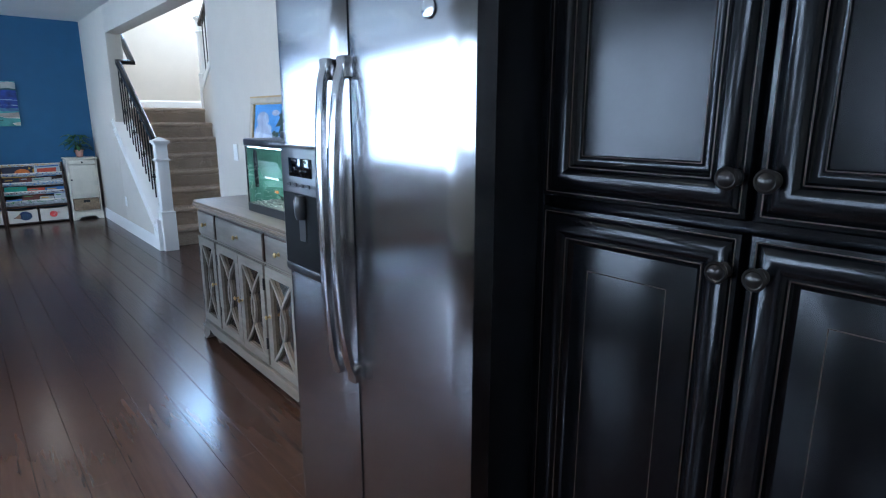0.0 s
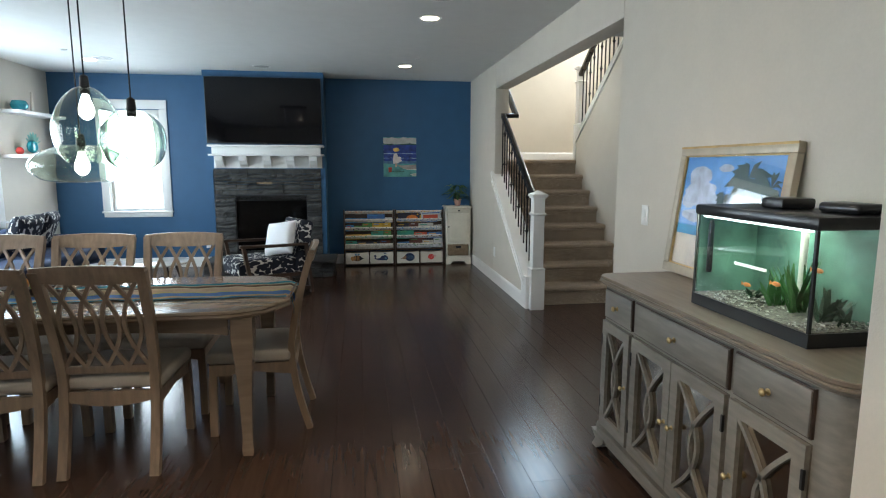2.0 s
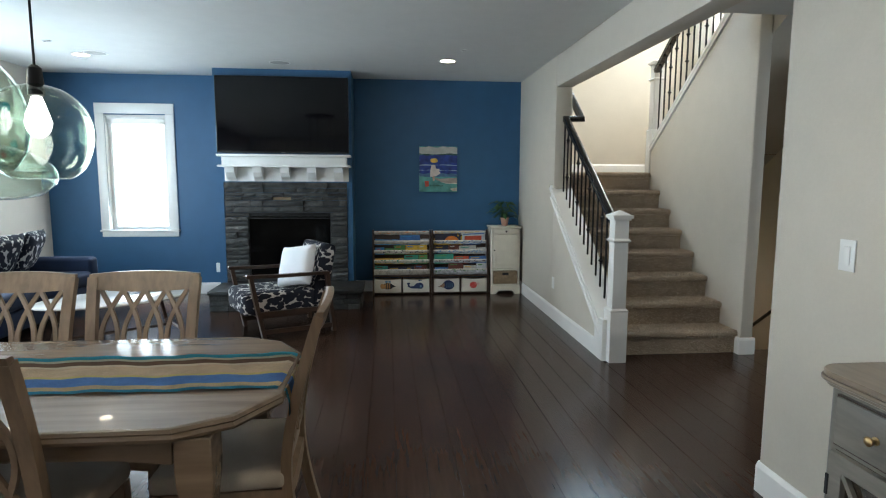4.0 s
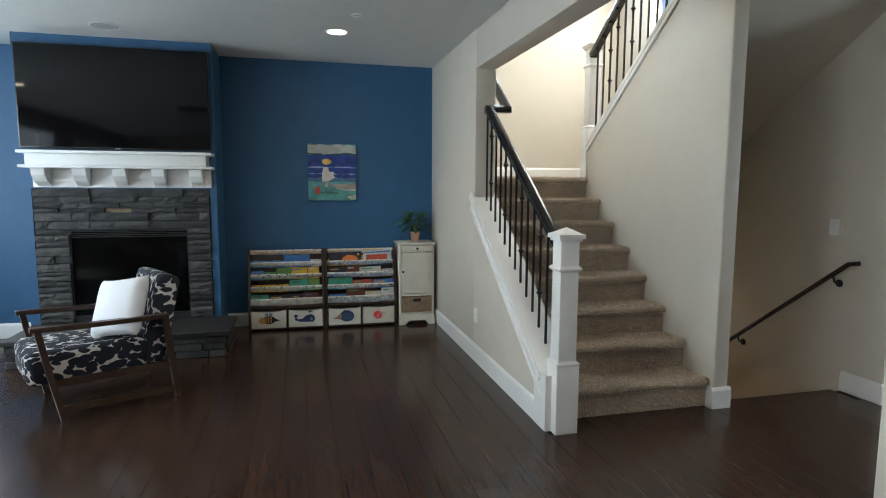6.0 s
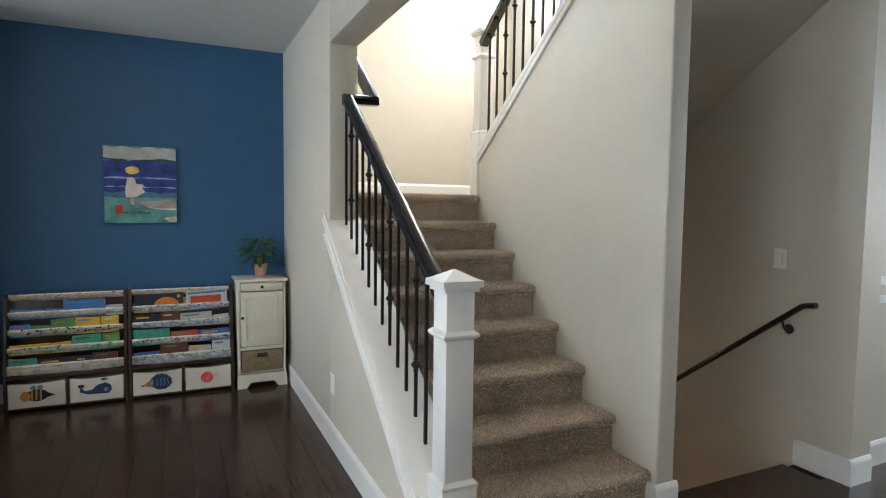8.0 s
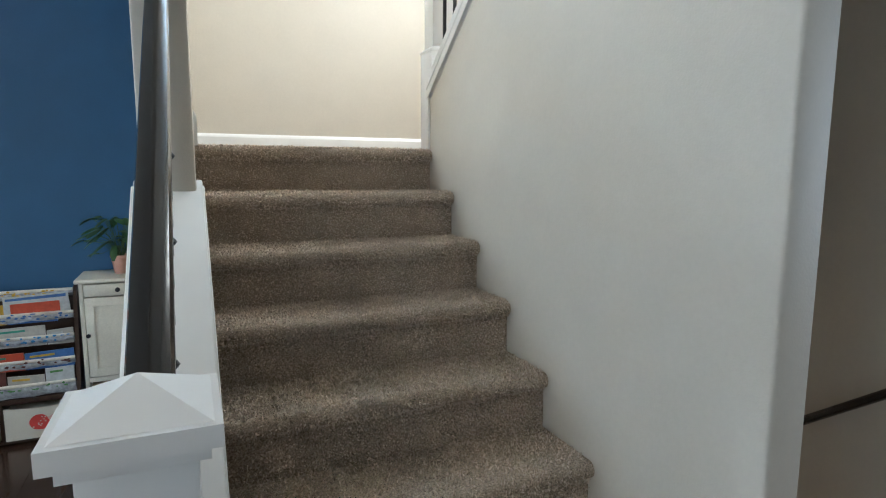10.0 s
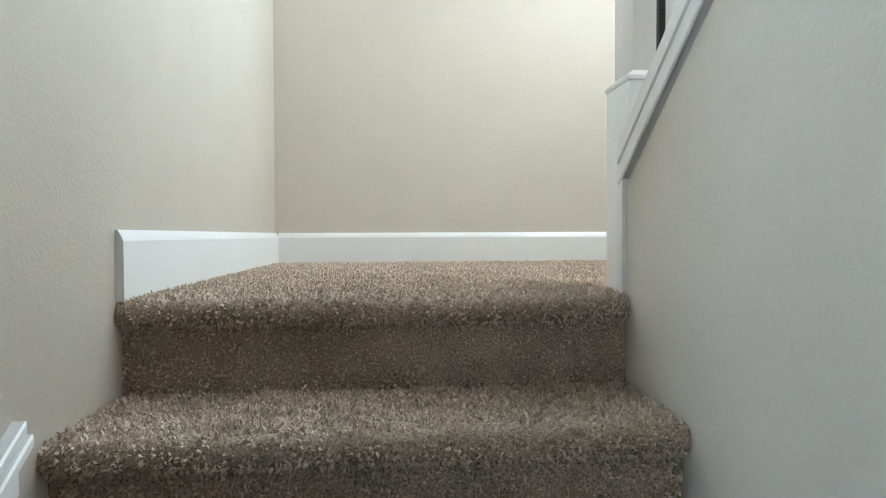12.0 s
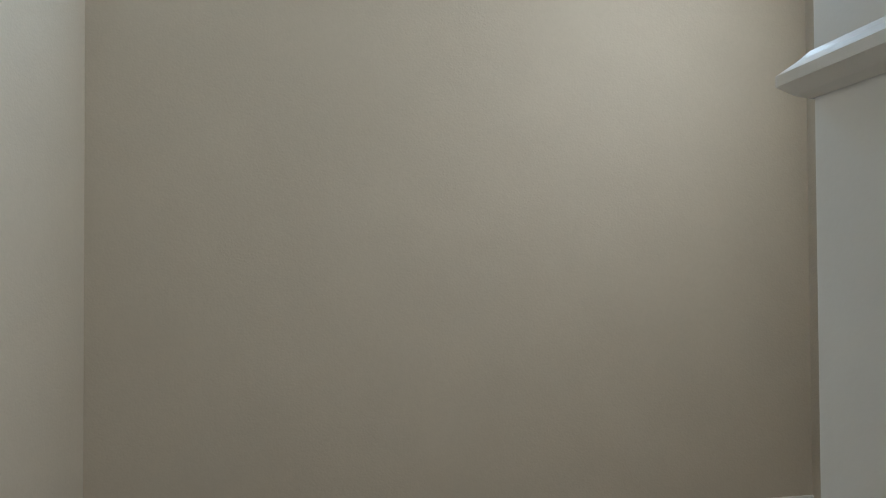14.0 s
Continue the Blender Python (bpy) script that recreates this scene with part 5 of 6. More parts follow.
def sling_shelf(x0, x1, y0, seed, sling, label):
    """A low book rack: dark side panels, five cloth slings with books, two cloth bins below."""
    w = x1 - x0
    t = thing("book_rack", label, "bookshelf", ((x0 + x1) / 2, y0, 0), group="book racks")
    r = random.Random(seed)
    side = [(0.0, 0.0), (0.0, 0.26), (0.10, 0.78), (0.13, 0.805), (0.18, 0.805), (0.255, 0.0)]
    for s in (-1, 1):
        part("side_panel", prism(bmesh.new(), side, "x", s * (w / 2 - 0.009) - 0.009, s * (w / 2 - 0.009) + 0.009), DARKWOOD, t, smooth=False)
    part("bottom_shelf", rbox(-w / 2 + 0.019, w / 2 - 0.019, 0.004, 0.25, 0.012, 0.03, 0.002), DARKWOOD, t)
    part("middle_shelf", rbox(-w / 2 + 0.019, w / 2 - 0.019, 0.004, 0.22, 0.222, 0.246, 0.002), DARKWOOD, t)
    part("divider", rbox(-0.008, 0.008, 0.006, 0.22, 0.031, 0.221, 0.002), DARKWOOD, t)
    part("back_rail", rbox(-w / 2 + 0.019, w / 2 - 0.019, 0.15, 0.165, 0.28, 0.79, 0.002), DARKWOOD, t)
    hw = w / 2 - 0.022
    for k in range(5):
        yf, zt = 0.008 + 0.029 * k, 0.312 + 0.118 * k
        # sling: a cloth trough hung between two dowels
        bm, prev = bmesh.new(), None
        for i in range(15):
            x = -hw + 2 * hw * i / 14
            sag = 0.006 * math.sin(math.pi * i / 14) + 0.0025 * math.sin(i * 1.9 + seed + k)
            row = [bm.verts.new((x, yf + dy - sag * 0.6, zt + dz - sag)) for dy, dz in ((0.0, 0.0), (-0.003, -0.010), (0.0, -0.020 if k else -0.035), (0.014, -0.034 if k else -0.058), (0.030, -0.034), (0.044, -0.02))]
            if prev:
                for j in range(5):
                    bm.faces.new((prev[j], prev[j + 1], row[j + 1], row[j]))
            prev = row
        part("sling", bm, sling, t)
        part("dowel", sweep(bmesh.new(), [(-hw, yf, zt + 0.003), (hw, yf, zt + 0.003)], circle(0.0085, 10)), SLEEVE, t)
        bm = bmesh.new()
        for i in range(34):
            cx, cz = r.uniform(-hw + 0.02, hw - 0.02), r.uniform(-0.008, 0.008) if i % 2 else r.uniform(-0.022, -0.010)
            dy = -0.0105 if i % 2 else -0.0135
            xz_shape(bm, [(cx + a * 0.8, zt + cz + b * 0.6) for a, b in blob(0, 0, r.uniform(0.006, 0.014), r.uniform(0.005, 0.011), 7, 0.25, i)], yf + dy)
        tagged(part("print", bm, BOOKC[(k + seed) % 11], t, "small coloured cloth print", False), kind="stuff")
        # books standing in the sling, covers forward, and slanted piles
        x = -hw + 0.01
        while x < hw - 0.08 and k < 4:
            bw = min(r.uniform(0.09, 0.27), hw - 0.005 - x)
            bh = r.uniform(0.022, 0.082)
            c = r.choice(BOOKC)
            for q in range(r.choice((1, 1, 2, 3))):
                tilt = r.uniform(-0.012, 0.012)
                bm = bmesh.new()
                z1 = zt + bh - q * 0.010
                prism(bm, [(x, zt - 0.045), (x + bw, zt - 0.045), (x + bw, z1 + tilt), (x, z1)], "y", yf + 0.010 + q * 0.010, yf + 0.0185 + q * 0.010)
                b = part("book", bm, c, t, smooth=False)
                c = r.choice(BOOKC)
                if bh > 0.03 and q == 0:
                    bm = xz_shape(bmesh.new(), [(x + 0.02, z1 - 0.025), (x + bw * 0.6, z1 - 0.025 + tilt * 0.6), (x + bw * 0.6, z1 - 0.014 + tilt * 0.6), (x + 0.02, z1 - 0.014)], yf + 0.0082)
                    part("cover_title", bm, r.choice(BOOKC), b, "plain coloured title bar", False)
            x += bw + 0.006
    if seed == 8:
        yf, zt = 0.008 + 0.029 * 3 + 0.0065, 0.312 + 0.118 * 3
        b = part("book", prism(bmesh.new(), [(-hw + 0.02, zt - 0.02), (0.01, zt - 0.02), (0.01, zt + 0.098), (-hw + 0.02, zt + 0.094)], "y", yf - 0.001, yf + 0.003), BOOKC[5], t, "black picture book with an orange sun", False)
        part("sun", xz_shape(bmesh.new(), [(-0.105 + 0.085 * math.cos(math.pi * i / 12), zt + 0.008 + 0.058 * math.sin(math.pi * i / 12)) for i in range(13)], yf - 0.0026), BOOKC[7], b, "orange half sun", False)
        part("moon", xz_shape(bmesh.new(), blob(-0.022, zt + 0.07, 0.012, 0.012, 14, 0.02, 3), yf - 0.0026), BOOKC[1], b, "yellow moon", False)
        b = part("book", prism(bmesh.new(), [(0.03, zt - 0.02), (hw - 0.01, zt - 0.02), (hw - 0.02, zt + 0.112), (0.03, zt + 0.098)], "y", yf - 0.001, yf + 0.003), BOOKC[6], t, "white and blue picture book", False)
        part("cover_title", xz_shape(bmesh.new(), [(0.06, zt + 0.012), (hw - 0.06, zt + 0.012), (hw - 0.06, zt + 0.068), (0.06, zt + 0.062)], yf - 0.0026), BOOKC[2], b, "red cover panel", False)
        part("cover_band", xz_shape(bmesh.new(), [(0.04, zt + 0.078), (hw - 0.03, zt + 0.088), (hw - 0.03, zt + 0.104), (0.04, zt + 0.090)], yf - 0.0026), BOOKC[0], b, "blue cover band", False)
    for s in (-1, 1):
        cx = s * (w / 4 - 0.006)
        bw = w / 4 - 0.020
        bn = thing("storage_bin", "white cloth storage bin with an animal picture", "storage bin", ((x0 + x1) / 2 + cx, y0, 0.0305), group="cloth bins in the book racks")
        bm = prism(bmesh.new(), [(-bw, 0.0), (bw, 0.0), (bw, 0.172)] + [(bw - 2 * bw * i / 8, 0.172 - 0.012 * math.sin(math.pi * i / 8)) for i in range(1, 8)] + [(-bw, 0.172)], "y", -0.004, 0.008)
        part("front", bm, BINCLOTH, bn)
        part("tub", boxes((-bw + 0.002, bw - 0.002, 0.009, 0.20, 0.0, 0.15)), BINCLOTH, bn, smooth=False)
        yield bn


INK, NAVY, ORANGE, RED_, PINK, BROWN_ = (colour("applique_%d" % i, c, 0.85) for i, c in enumerate(
    ((0.015, 0.015, 0.02), (0.02, 0.035, 0.10), (0.45, 0.22, 0.07), (0.60, 0.06, 0.05), (0.62, 0.40, 0.36), (0.30, 0.17, 0.10))))
SLATEB = colour("applique_blue", (0.12, 0.22, 0.30), 0.85)
bins = list(sling_shelf(-1.92, -1.185, 2.875, 3, SLING, "dark wooden book rack packed with picture books")) + \
    list(sling_shelf(-1.175, -0.455, 2.875, 8, SLING2, "dark wooden book rack with patterned slings and books"))


def motif(bn, name, pts, mat, d=0):
    part(name, xz_shape(bmesh.new(), pts, -0.0062 - 0.0013 * d), mat, bn, "", False)


bee, whale, hedgehog, berry = bins
motif(bee, "bee_body", blob(0.0, 0.082, 0.065, 0.042, 20, 0.02, 1), INK)
for x in (-0.035, -0.01, 0.015):
    motif(bee, "bee_stripe", [(x, 0.05), (x + 0.012, 0.048), (x + 0.013, 0.118), (x + 0.001, 0.118)], ORANGE, 1)
motif(bee, "bee_head", blob(-0.065, 0.08, 0.03, 0.033, 16, 0.02, 2), ORANGE, 1)
motif(bee, "bee_tail", [(0.055, 0.10), (0.105, 0.075), (0.055, 0.062)], INK)
for x in (-0.02, 0.02):
    motif(bee, "bee_wing", blob(x, 0.137, 0.018, 0.015, 14, 0.03, 3), SLATEB, 1)
motif(whale, "whale_body", [(-0.055, 0.05), (0.07, 0.045), (0.09, 0.07), (0.085, 0.105), (0.05, 0.125), (0.0, 0.112), (-0.03, 0.082), (-0.075, 0.075), (-0.10, 0.105), (-0.108, 0.07)], NAVY)
motif(whale, "whale_fluke", blob(-0.098, 0.11, 0.02, 0.014, 12, 0.2, 5), NAVY, 1)
motif(whale, "whale_eye", blob(0.055, 0.075, 0.015, 0.015, 14, 0.02, 4), SLATEB, 1)
motif(whale, "whale_spout", blob(0.045, 0.15, 0.022, 0.008, 10, 0.3, 6), NAVY)
motif(hedgehog, "hedgehog_body", blob(0.022, 0.088, 0.072, 0.060, 26, 0.08, 7), NAVY)
for i in range(4):
    x = -0.012 + i * 0.024
    motif(hedgehog, "zigzag", [(x, 0.055), (x + 0.012, 0.075), (x, 0.095), (x + 0.012, 0.115), (x + 0.017, 0.115), (x + 0.006, 0.095), (x + 0.018, 0.075), (x + 0.006, 0.055)], SLATEB, 1)
motif(hedgehog, "hedgehog_face", [(-0.035, 0.118), (-0.10, 0.068), (-0.04, 0.052), (-0.025, 0.085)], BROWN_, 1)
motif(hedgehog, "hedgehog_nose", blob(-0.10, 0.068, 0.008, 0.007, 10, 0.02, 8), INK, 2)
motif(berry, "berry", blob(-0.01, 0.085, 0.045, 0.042, 20, 0.04, 9), RED_)
r_ = random.Random(2)
for i in range(11):
    motif(berry, "berry_dot", blob(-0.01 + r_.uniform(-0.03, 0.03), 0.085 + r_.uniform(-0.028, 0.028), 0.0032, 0.0032, 8, 0.02, i), BINCLOTH, 1)
motif(berry, "berry_leaf", blob(0.05, 0.10, 0.02, 0.016, 12, 0.25, 3), PINK, 1)

cup = thing("small_cupboard", "cream painted cupboard with a wicker drawer basket", "cupboard", (-0.246, 2.995, 0))
HX = 0.172
for s in (-1, 1):
    part("side", rbox(s * HX - 0.010, s * HX + 0.010, -0.148, 0.148, 0.0, 0.835, 0.003), CREAM, cup)
part("top", rbox(-HX - 0.026, HX + 0.026, -0.168, 0.152, 0.836, 0.858, 0.006), CREAM, cup)
part("back", boxes((-HX + 0.011, HX - 0.011, 0.135, 0.147, 0.05, 0.834)), CREAM, cup, smooth=False)
part("front_rail", rbox(-HX + 0.011, HX - 0.011, -0.150, -0.135, 0.300, 0.325, 0.002), CREAM, cup)
part("shelf", boxes((-HX + 0.011, HX - 0.011, -0.134, 0.134, 0.112, 0.128)), CREAM, cup, smooth=False)
d = part("drawer", rbox(-HX + 0.014, HX - 0.014, -0.158, -0.13, 0.765, 0.828, 0.003), CREAM, cup)
part("knob", lathe(bmesh.new(), [(0.006, 0.0), (0.005, -0.012), (0.012, -0.016), (0.012, -0.022), (0.002, -0.027)], (0, -0.158, 0.797), 14, "y"), INK, d)
d = part("door", rbox(-HX + 0.014, HX - 0.014, -0.156, -0.13, 0.330, 0.757, 0.003), CREAM, cup)
bm = bmesh.new()
for a, b, c, e in ((-0.125, 0.125, 0.372, 0.380), (-0.125, 0.125, 0.708, 0.716), (-0.125, -0.117, 0.380, 0.708), (0.117, 0.125, 0.380, 0.708)):
    box(bm, a, b, -0.161, -0.156, c, e)
part("moulding", bm, CREAM, d, smooth=False)
part("knob", lathe(bmesh.new(), [(0.006, 0.0), (0.005, -0.012), (0.011, -0.016), (0.011, -0.021), (0.002, -0.026)], (-0.148, -0.156, 0.56), 14, "y"), INK, d)
bm = prism(bmesh.new(), [(-HX - 0.018, 0.0), (-HX + 0.05, 0.0), (-HX + 0.085, 0.045), (HX - 0.085, 0.045), (HX - 0.05, 0.0), (HX + 0.018, 0.0), (HX + 0.012, 0.11), (-HX - 0.012, 0.11)], "y", -0.163, -0.149)
part("plinth", bm, CREAM, cup, smooth=False)
bk = thing("wicker_basket", "brown wicker drawer basket with a dark hand hole", "basket", (-0.246, 2.995, 0.1285))
part("tub", rbox(-HX + 0.018, HX - 0.018, -0.150, 0.12, 0.0, 0.162, 0.006), WICKER, bk)
for i in range(9):
    part("weave", sweep(bmesh.new(), [(-HX + 0.02, -0.151, 0.012 + i * 0.017), (HX - 0.02, -0.151, 0.012 + i * 0.017)], circle(0.0055, 6)), WICKER, bk)
# a solid black block paints the shade inside the hand hole
part("hand_hole", rbox(-0.04, 0.04, -0.159, -0.149, 0.112, 0.145, 0.003), DULLBLACK, bk)

pot = thing("pot_plant", "green leafy plant in a small pink clay pot", "plant", (-0.235, 3.0, 0.8585))
part("pot", lathe(bmesh.new(), [(0.036, 0.0), (0.040, 0.004), (0.052, 0.085), (0.056, 0.088), (0.056, 0.102), (0.049, 0.102), (0.046, 0.085), (0.002, 0.080)], n=24), material("pink_clay", (0.50, 0.27, 0.20), 0.7, vary=0.1, vary_scale=20), pot)
rng = random.Random(21)
STEM = material("stem_green", (0.05, 0.10, 0.03), 0.6)
LEAF = material("leaf_green", (0.035, 0.10, 0.028), 0.45, vary=0.3, vary_scale=25, island=0.3)
for i in range(46):
    a = rng.uniform(0, 2 * math.pi)
    r, h = rng.uniform(0.03, 0.150), rng.uniform(0.11, 0.31)
    r *= 1.15 - 0.6 * (h - 0.12) / 0.17 * 0.6
    top = Vector((r * math.cos(a) * 1.15 - 0.02, r * math.sin(a) * 0.75 - 0.01, h))
    part("stem", sweep(bmesh.new(), [(0.008 * math.cos(a), 0.008 * math.sin(a), 0.082), top * 0.55 + Vector((0, 0, 0.07)), top], circle(0.0018, 5), (1, 0.3, 0)), STEM, pot)
    bm = bmesh.new()
    L = rng.uniform(0.06, 0.10)
    dr = Vector((math.cos(a + rng.uniform(-0.6, 0.6)), math.sin(a + rng.uniform(-0.6, 0.6)), rng.uniform(-0.6, 0.3)))
    frond(bm, top, top + dr.normalized() * L, rng.uniform(0.014, 0.022), 0.022)
    part("leaf", bm, LEAF, pot)

cv = thing("canvas_painting", "unframed beach canvas, small pale figure by the sea", "painting", (-1.08, YN - 0.001, 1.285))
CW, CH = 0.243, 0.575
part("canvas", rbox(-CW, CW, -0.024, 0, 0, CH, 0.003), colour("canvas_teal", (0.10, 0.30, 0.28), 0.6, vary=0.35, scale=9), cv)


def paint(name, pts, c, d, vary=0.3):
    part(name, xz_shape(bmesh.new(), pts, -0.0255 - d * 0.0008), colour("canvas_" + name, c, 0.6, vary=vary, scale=14), cv, "", False)


def band(z0, z1, seed, x0=-CW + 0.001, x1=CW - 0.001, j=0.008):
    r = random.Random(seed)
    n = 12
    return [(x0 + (x1 - x0) * i / n, z0 + r.uniform(-j, j)) for i in range(n + 1)] + [(x1 - (x1 - x0) * i / n, z1 + r.uniform(-j, j)) for i in range(n + 1)]


paint("sky", band(0.475, CH - 0.008, 1), (0.42, 0.43, 0.40), 0, 0.15)
paint("treeline", band(0.464, 0.480, 2), (0.02, 0.07, 0.07), 1)
paint("deep_sea", band(0.225, 0.468, 3), (0.018, 0.045, 0.23), 0, 0.5)
paint("wave", band(0.335, 0.343, 4, j=0.005), (0.25, 0.35, 0.50), 2)
paint("wave", band(0.268, 0.276, 5, j=0.006), (0.30, 0.40, 0.52), 2)
paint("shallows", band(0.19, 0.232, 6), (0.07, 0.16, 0.28), 1)
paint("wet_sand", [(-0.06, 0.18), (0.02, 0.165), (CW - 0.002, 0.18), (CW - 0.002, 0.10), (0.12, 0.105), (0.04, 0.125), (-0.02, 0.15)], (0.32, 0.27, 0.24), 2)
paint("foam", [(0.02, 0.13), (0.10, 0.105), (CW - 0.002, 0.10), (CW - 0.002, 0.112), (0.10, 0.115)], (0.55, 0.52, 0.45), 3)
paint("foam", [(0.15, 0.04), (0.24, 0.055), (0.24, 0.012), (0.19, 0.01)], (0.55, 0.50, 0.42), 3)
paint("shadow", band(0.075, 0.085, 7, -0.15, 0.06), (0.04, 0.12, 0.10), 2)
paint("dress", [(-0.09, 0.335), (-0.055, 0.345), (-0.038, 0.33), (-0.03, 0.295), (0.018, 0.29), (0.008, 0.262), (0.03, 0.235), (-0.03, 0.20), (-0.10, 0.19), (-0.105, 0.235), (-0.10, 0.28)], (0.66, 0.60, 0.56), 4, 0.15)
paint("legs", [(-0.075, 0.195), (-0.045, 0.195), (-0.048, 0.14), (-0.072, 0.14)], (0.50, 0.36, 0.26), 3)
paint("hat", blob(-0.055, 0.395, 0.047, 0.030, 18, 0.05, 2), (0.62, 0.42, 0.10), 5)
paint("bucket", [(-0.175, 0.135), (-0.12, 0.138), (-0.125, 0.068), (-0.165, 0.065)], (0.50, 0.06, 0.03), 4)

# ---- lounge ----


def patterned(name):
    """White cloth printed with dark navy-black leaf blots."""
    m = bpy.data.materials.new(name)
    m.use_nodes = True
    nt = m.node_tree
    b, link, add = nt.nodes["Principled BSDF"], nt.links.new, nt.nodes.new
    geo, mp = add("ShaderNodeTexCoord"), add("ShaderNodeMapping")
    mp.inputs["Scale"].default_value = (0.8, 1.25, 1.15)
    mp.inputs["Rotation"].default_value = (0.3, 0.7, 0.6)
    link(geo.outputs["Object"], mp.inputs["Vector"])
    nz = add("ShaderNodeTexNoise")
    nz.inputs["Scale"].default_value = 5.0
    link(mp.outputs["Vector"], nz.inputs["Vector"])
    mx = add("ShaderNodeVectorMath")
    mx.operation = "MULTIPLY_ADD"
    mx.inputs[1].default_value = (0.11, 0.11, 0.11)
    link(nz.outputs["Color"], mx.inputs[0]), link(mp.outputs["Vector"], mx.inputs[2])
    vo = add("ShaderNodeTexVoronoi")
    vo.inputs["Scale"].default_value = 23.0
    link(mx.outputs["Vector"], vo.inputs["Vector"])
    cr = add("ShaderNodeValToRGB")
    cr.color_ramp.elements[0].position, cr.color_ramp.elements[0].color = 0.65, (0.008, 0.010, 0.020, 1)
    cr.color_ramp.elements[1].position, cr.color_ramp.elements[1].color = 0.68, (0.56, 0.53, 0.49, 1)
    link(vo.outputs["Distance"], cr.inputs["Fac"])
    link(cr.outputs["Color"], b.inputs["Base Color"])
    b.inputs["Roughness"].default_value = 0.9
    return m


PRINT = patterned("leaf_print_cloth")


def cushion(w, d, h, puff=0.35, n=10):
    """A stuffed square: full in the middle, thin at the seam, with drawn-out corners."""
    bm = bmesh.new()
    grids = []
    for s in (1, -1):
        g = []
        for i in range(n + 1):
            row = []
            for j in range(n + 1):
                u, v = i / n * 2 - 1, j / n * 2 - 1
                e = max(0.0, (1 - u ** 4)) * max(0.0, (1 - v ** 4))
                pinch = 1 - 0.07 * (1 - abs(u) ** 2) * abs(v) ** 3
                pinch2 = 1 - 0.07 * (1 - abs(v) ** 2) * abs(u) ** 3
                row.append(bm.verts.new((u * w / 2 * pinch2, v * d / 2 * pinch, s * h / 2 * e ** puff)))
            g.append(row)
        for i in range(n):
            for j in range(n):
                f = (g[i][j], g[i + 1][j], g[i + 1][j + 1], g[i][j + 1])
                bm.faces.new(f if s > 0 else f[::-1])
    bmesh.ops.remove_doubles(bm, verts=bm.verts, dist=0.0005)
    return bm


def puffed(ob):
    """Smooth all over, with no creases."""
    flag = ob.data.attributes.get("sharp_edge")
    if flag:
        ob.data.attributes.remove(flag)
    return ob


# armchair facing the window side; local +x is its front
ac = thing("armchair", "black and white leaf print armchair with wooden arms", "armchair", (-2.802, 1.256, 0), 208.5)
part("seat_cushion", rbox(-0.30, 0.37, -0.27, 0.27, 0.22, 0.43, 0.045, 4), PRINT, ac)
bm = rbox(-0.075, 0.075, -0.27, 0.27, 0, 0.60, 0.045, 4)
bmesh.ops.transform(bm, matrix=pose(-0.33, 0, 0.24, 0, -13, 0), verts=bm.verts)
part("back_cushion", bm, PRINT, ac)
for s in (-1, 1):
    y = s * 0.315
    part("front_leg", sweep(bmesh.new(), [(0.20, y, 0.0), (0.26, y, 0.30), (0.31, y, 0.585)], rect(0.017, 0.028), (0, 1, 0)), DARKWOOD, ac, smooth=False)
    part("rear_leg", sweep(bmesh.new(), [(-0.46, y, 0.0), (-0.43, y, 0.25), (-0.40, y, 0.56)], rect(0.017, 0.026), (0, 1, 0)), DARKWOOD, ac, smooth=False)
    part("arm", bevelled(sweep(bmesh.new(), [(0.345, y, 0.585), (0.0, y, 0.572), (-0.42, y, 0.565)], rect(0.028, 0.015), (0, 0, 1)), 0.004, 1), DARKWOOD, ac, smooth=False)
    part("side_rail", sweep(bmesh.new(), [(0.215, y, 0.075), (-0.452, y, 0.06)], rect(0.014, 0.02), (0, 0, 1)), DARKWOOD, ac, smooth=False)
    part("seat_rail", sweep(bmesh.new(), [(0.25, y * 0.93, 0.235), (-0.43, y * 0.93, 0.225)], rect(0.014, 0.02), (0, 0, 1)), DARKWOOD, ac, smooth=False)
part("cross_rail", boxes((0.22, 0.25, -0.30, 0.30, 0.205, 0.235)), DARKWOOD, ac, smooth=False)
pl = thing("throw_pillow", "plain white square throw pillow on the armchair", "pillow", (0, 0, 0))
puffed(part("cover", cushion(0.41, 0.38, 0.15, 0.45, 18), WHITECLOTH, pl))
pl.matrix_world = pose(-2.585, 1.225, 0.625, 0, 64, 236) @ pose(0, 0, 0, 0, 0, 10)

ct = thing("coffee_table", "oval coffee table with pale glossy top and dark splayed legs", "table", (-4.05, 0.85, 0), 35)
bm = bmesh.new()
rings = []
for g, z in ((-0.02, 0.40), (0.0, 0.408), (0.0, 0.418), (-0.008, 0.423)):
    rings.append([bm.verts.new(((0.62 + g) * math.cos(2 * math.pi * i / 40), (0.36 + g) * math.sin(2 * math.pi * i / 40), z)) for i in range(40)])
for r, q in zip(rings, rings[1:]):
    for i in range(40):
        bm.faces.new((r[i], r[(i + 1) % 40], q[(i + 1) % 40], q[i]))
bm.faces.new(rings[0][::-1]), bm.faces.new(rings[-1])
part("tabletop", bm, material("pale_marble", (0.55, 0.53, 0.50), 0.15, vary=0.08, vary_scale=6), ct)
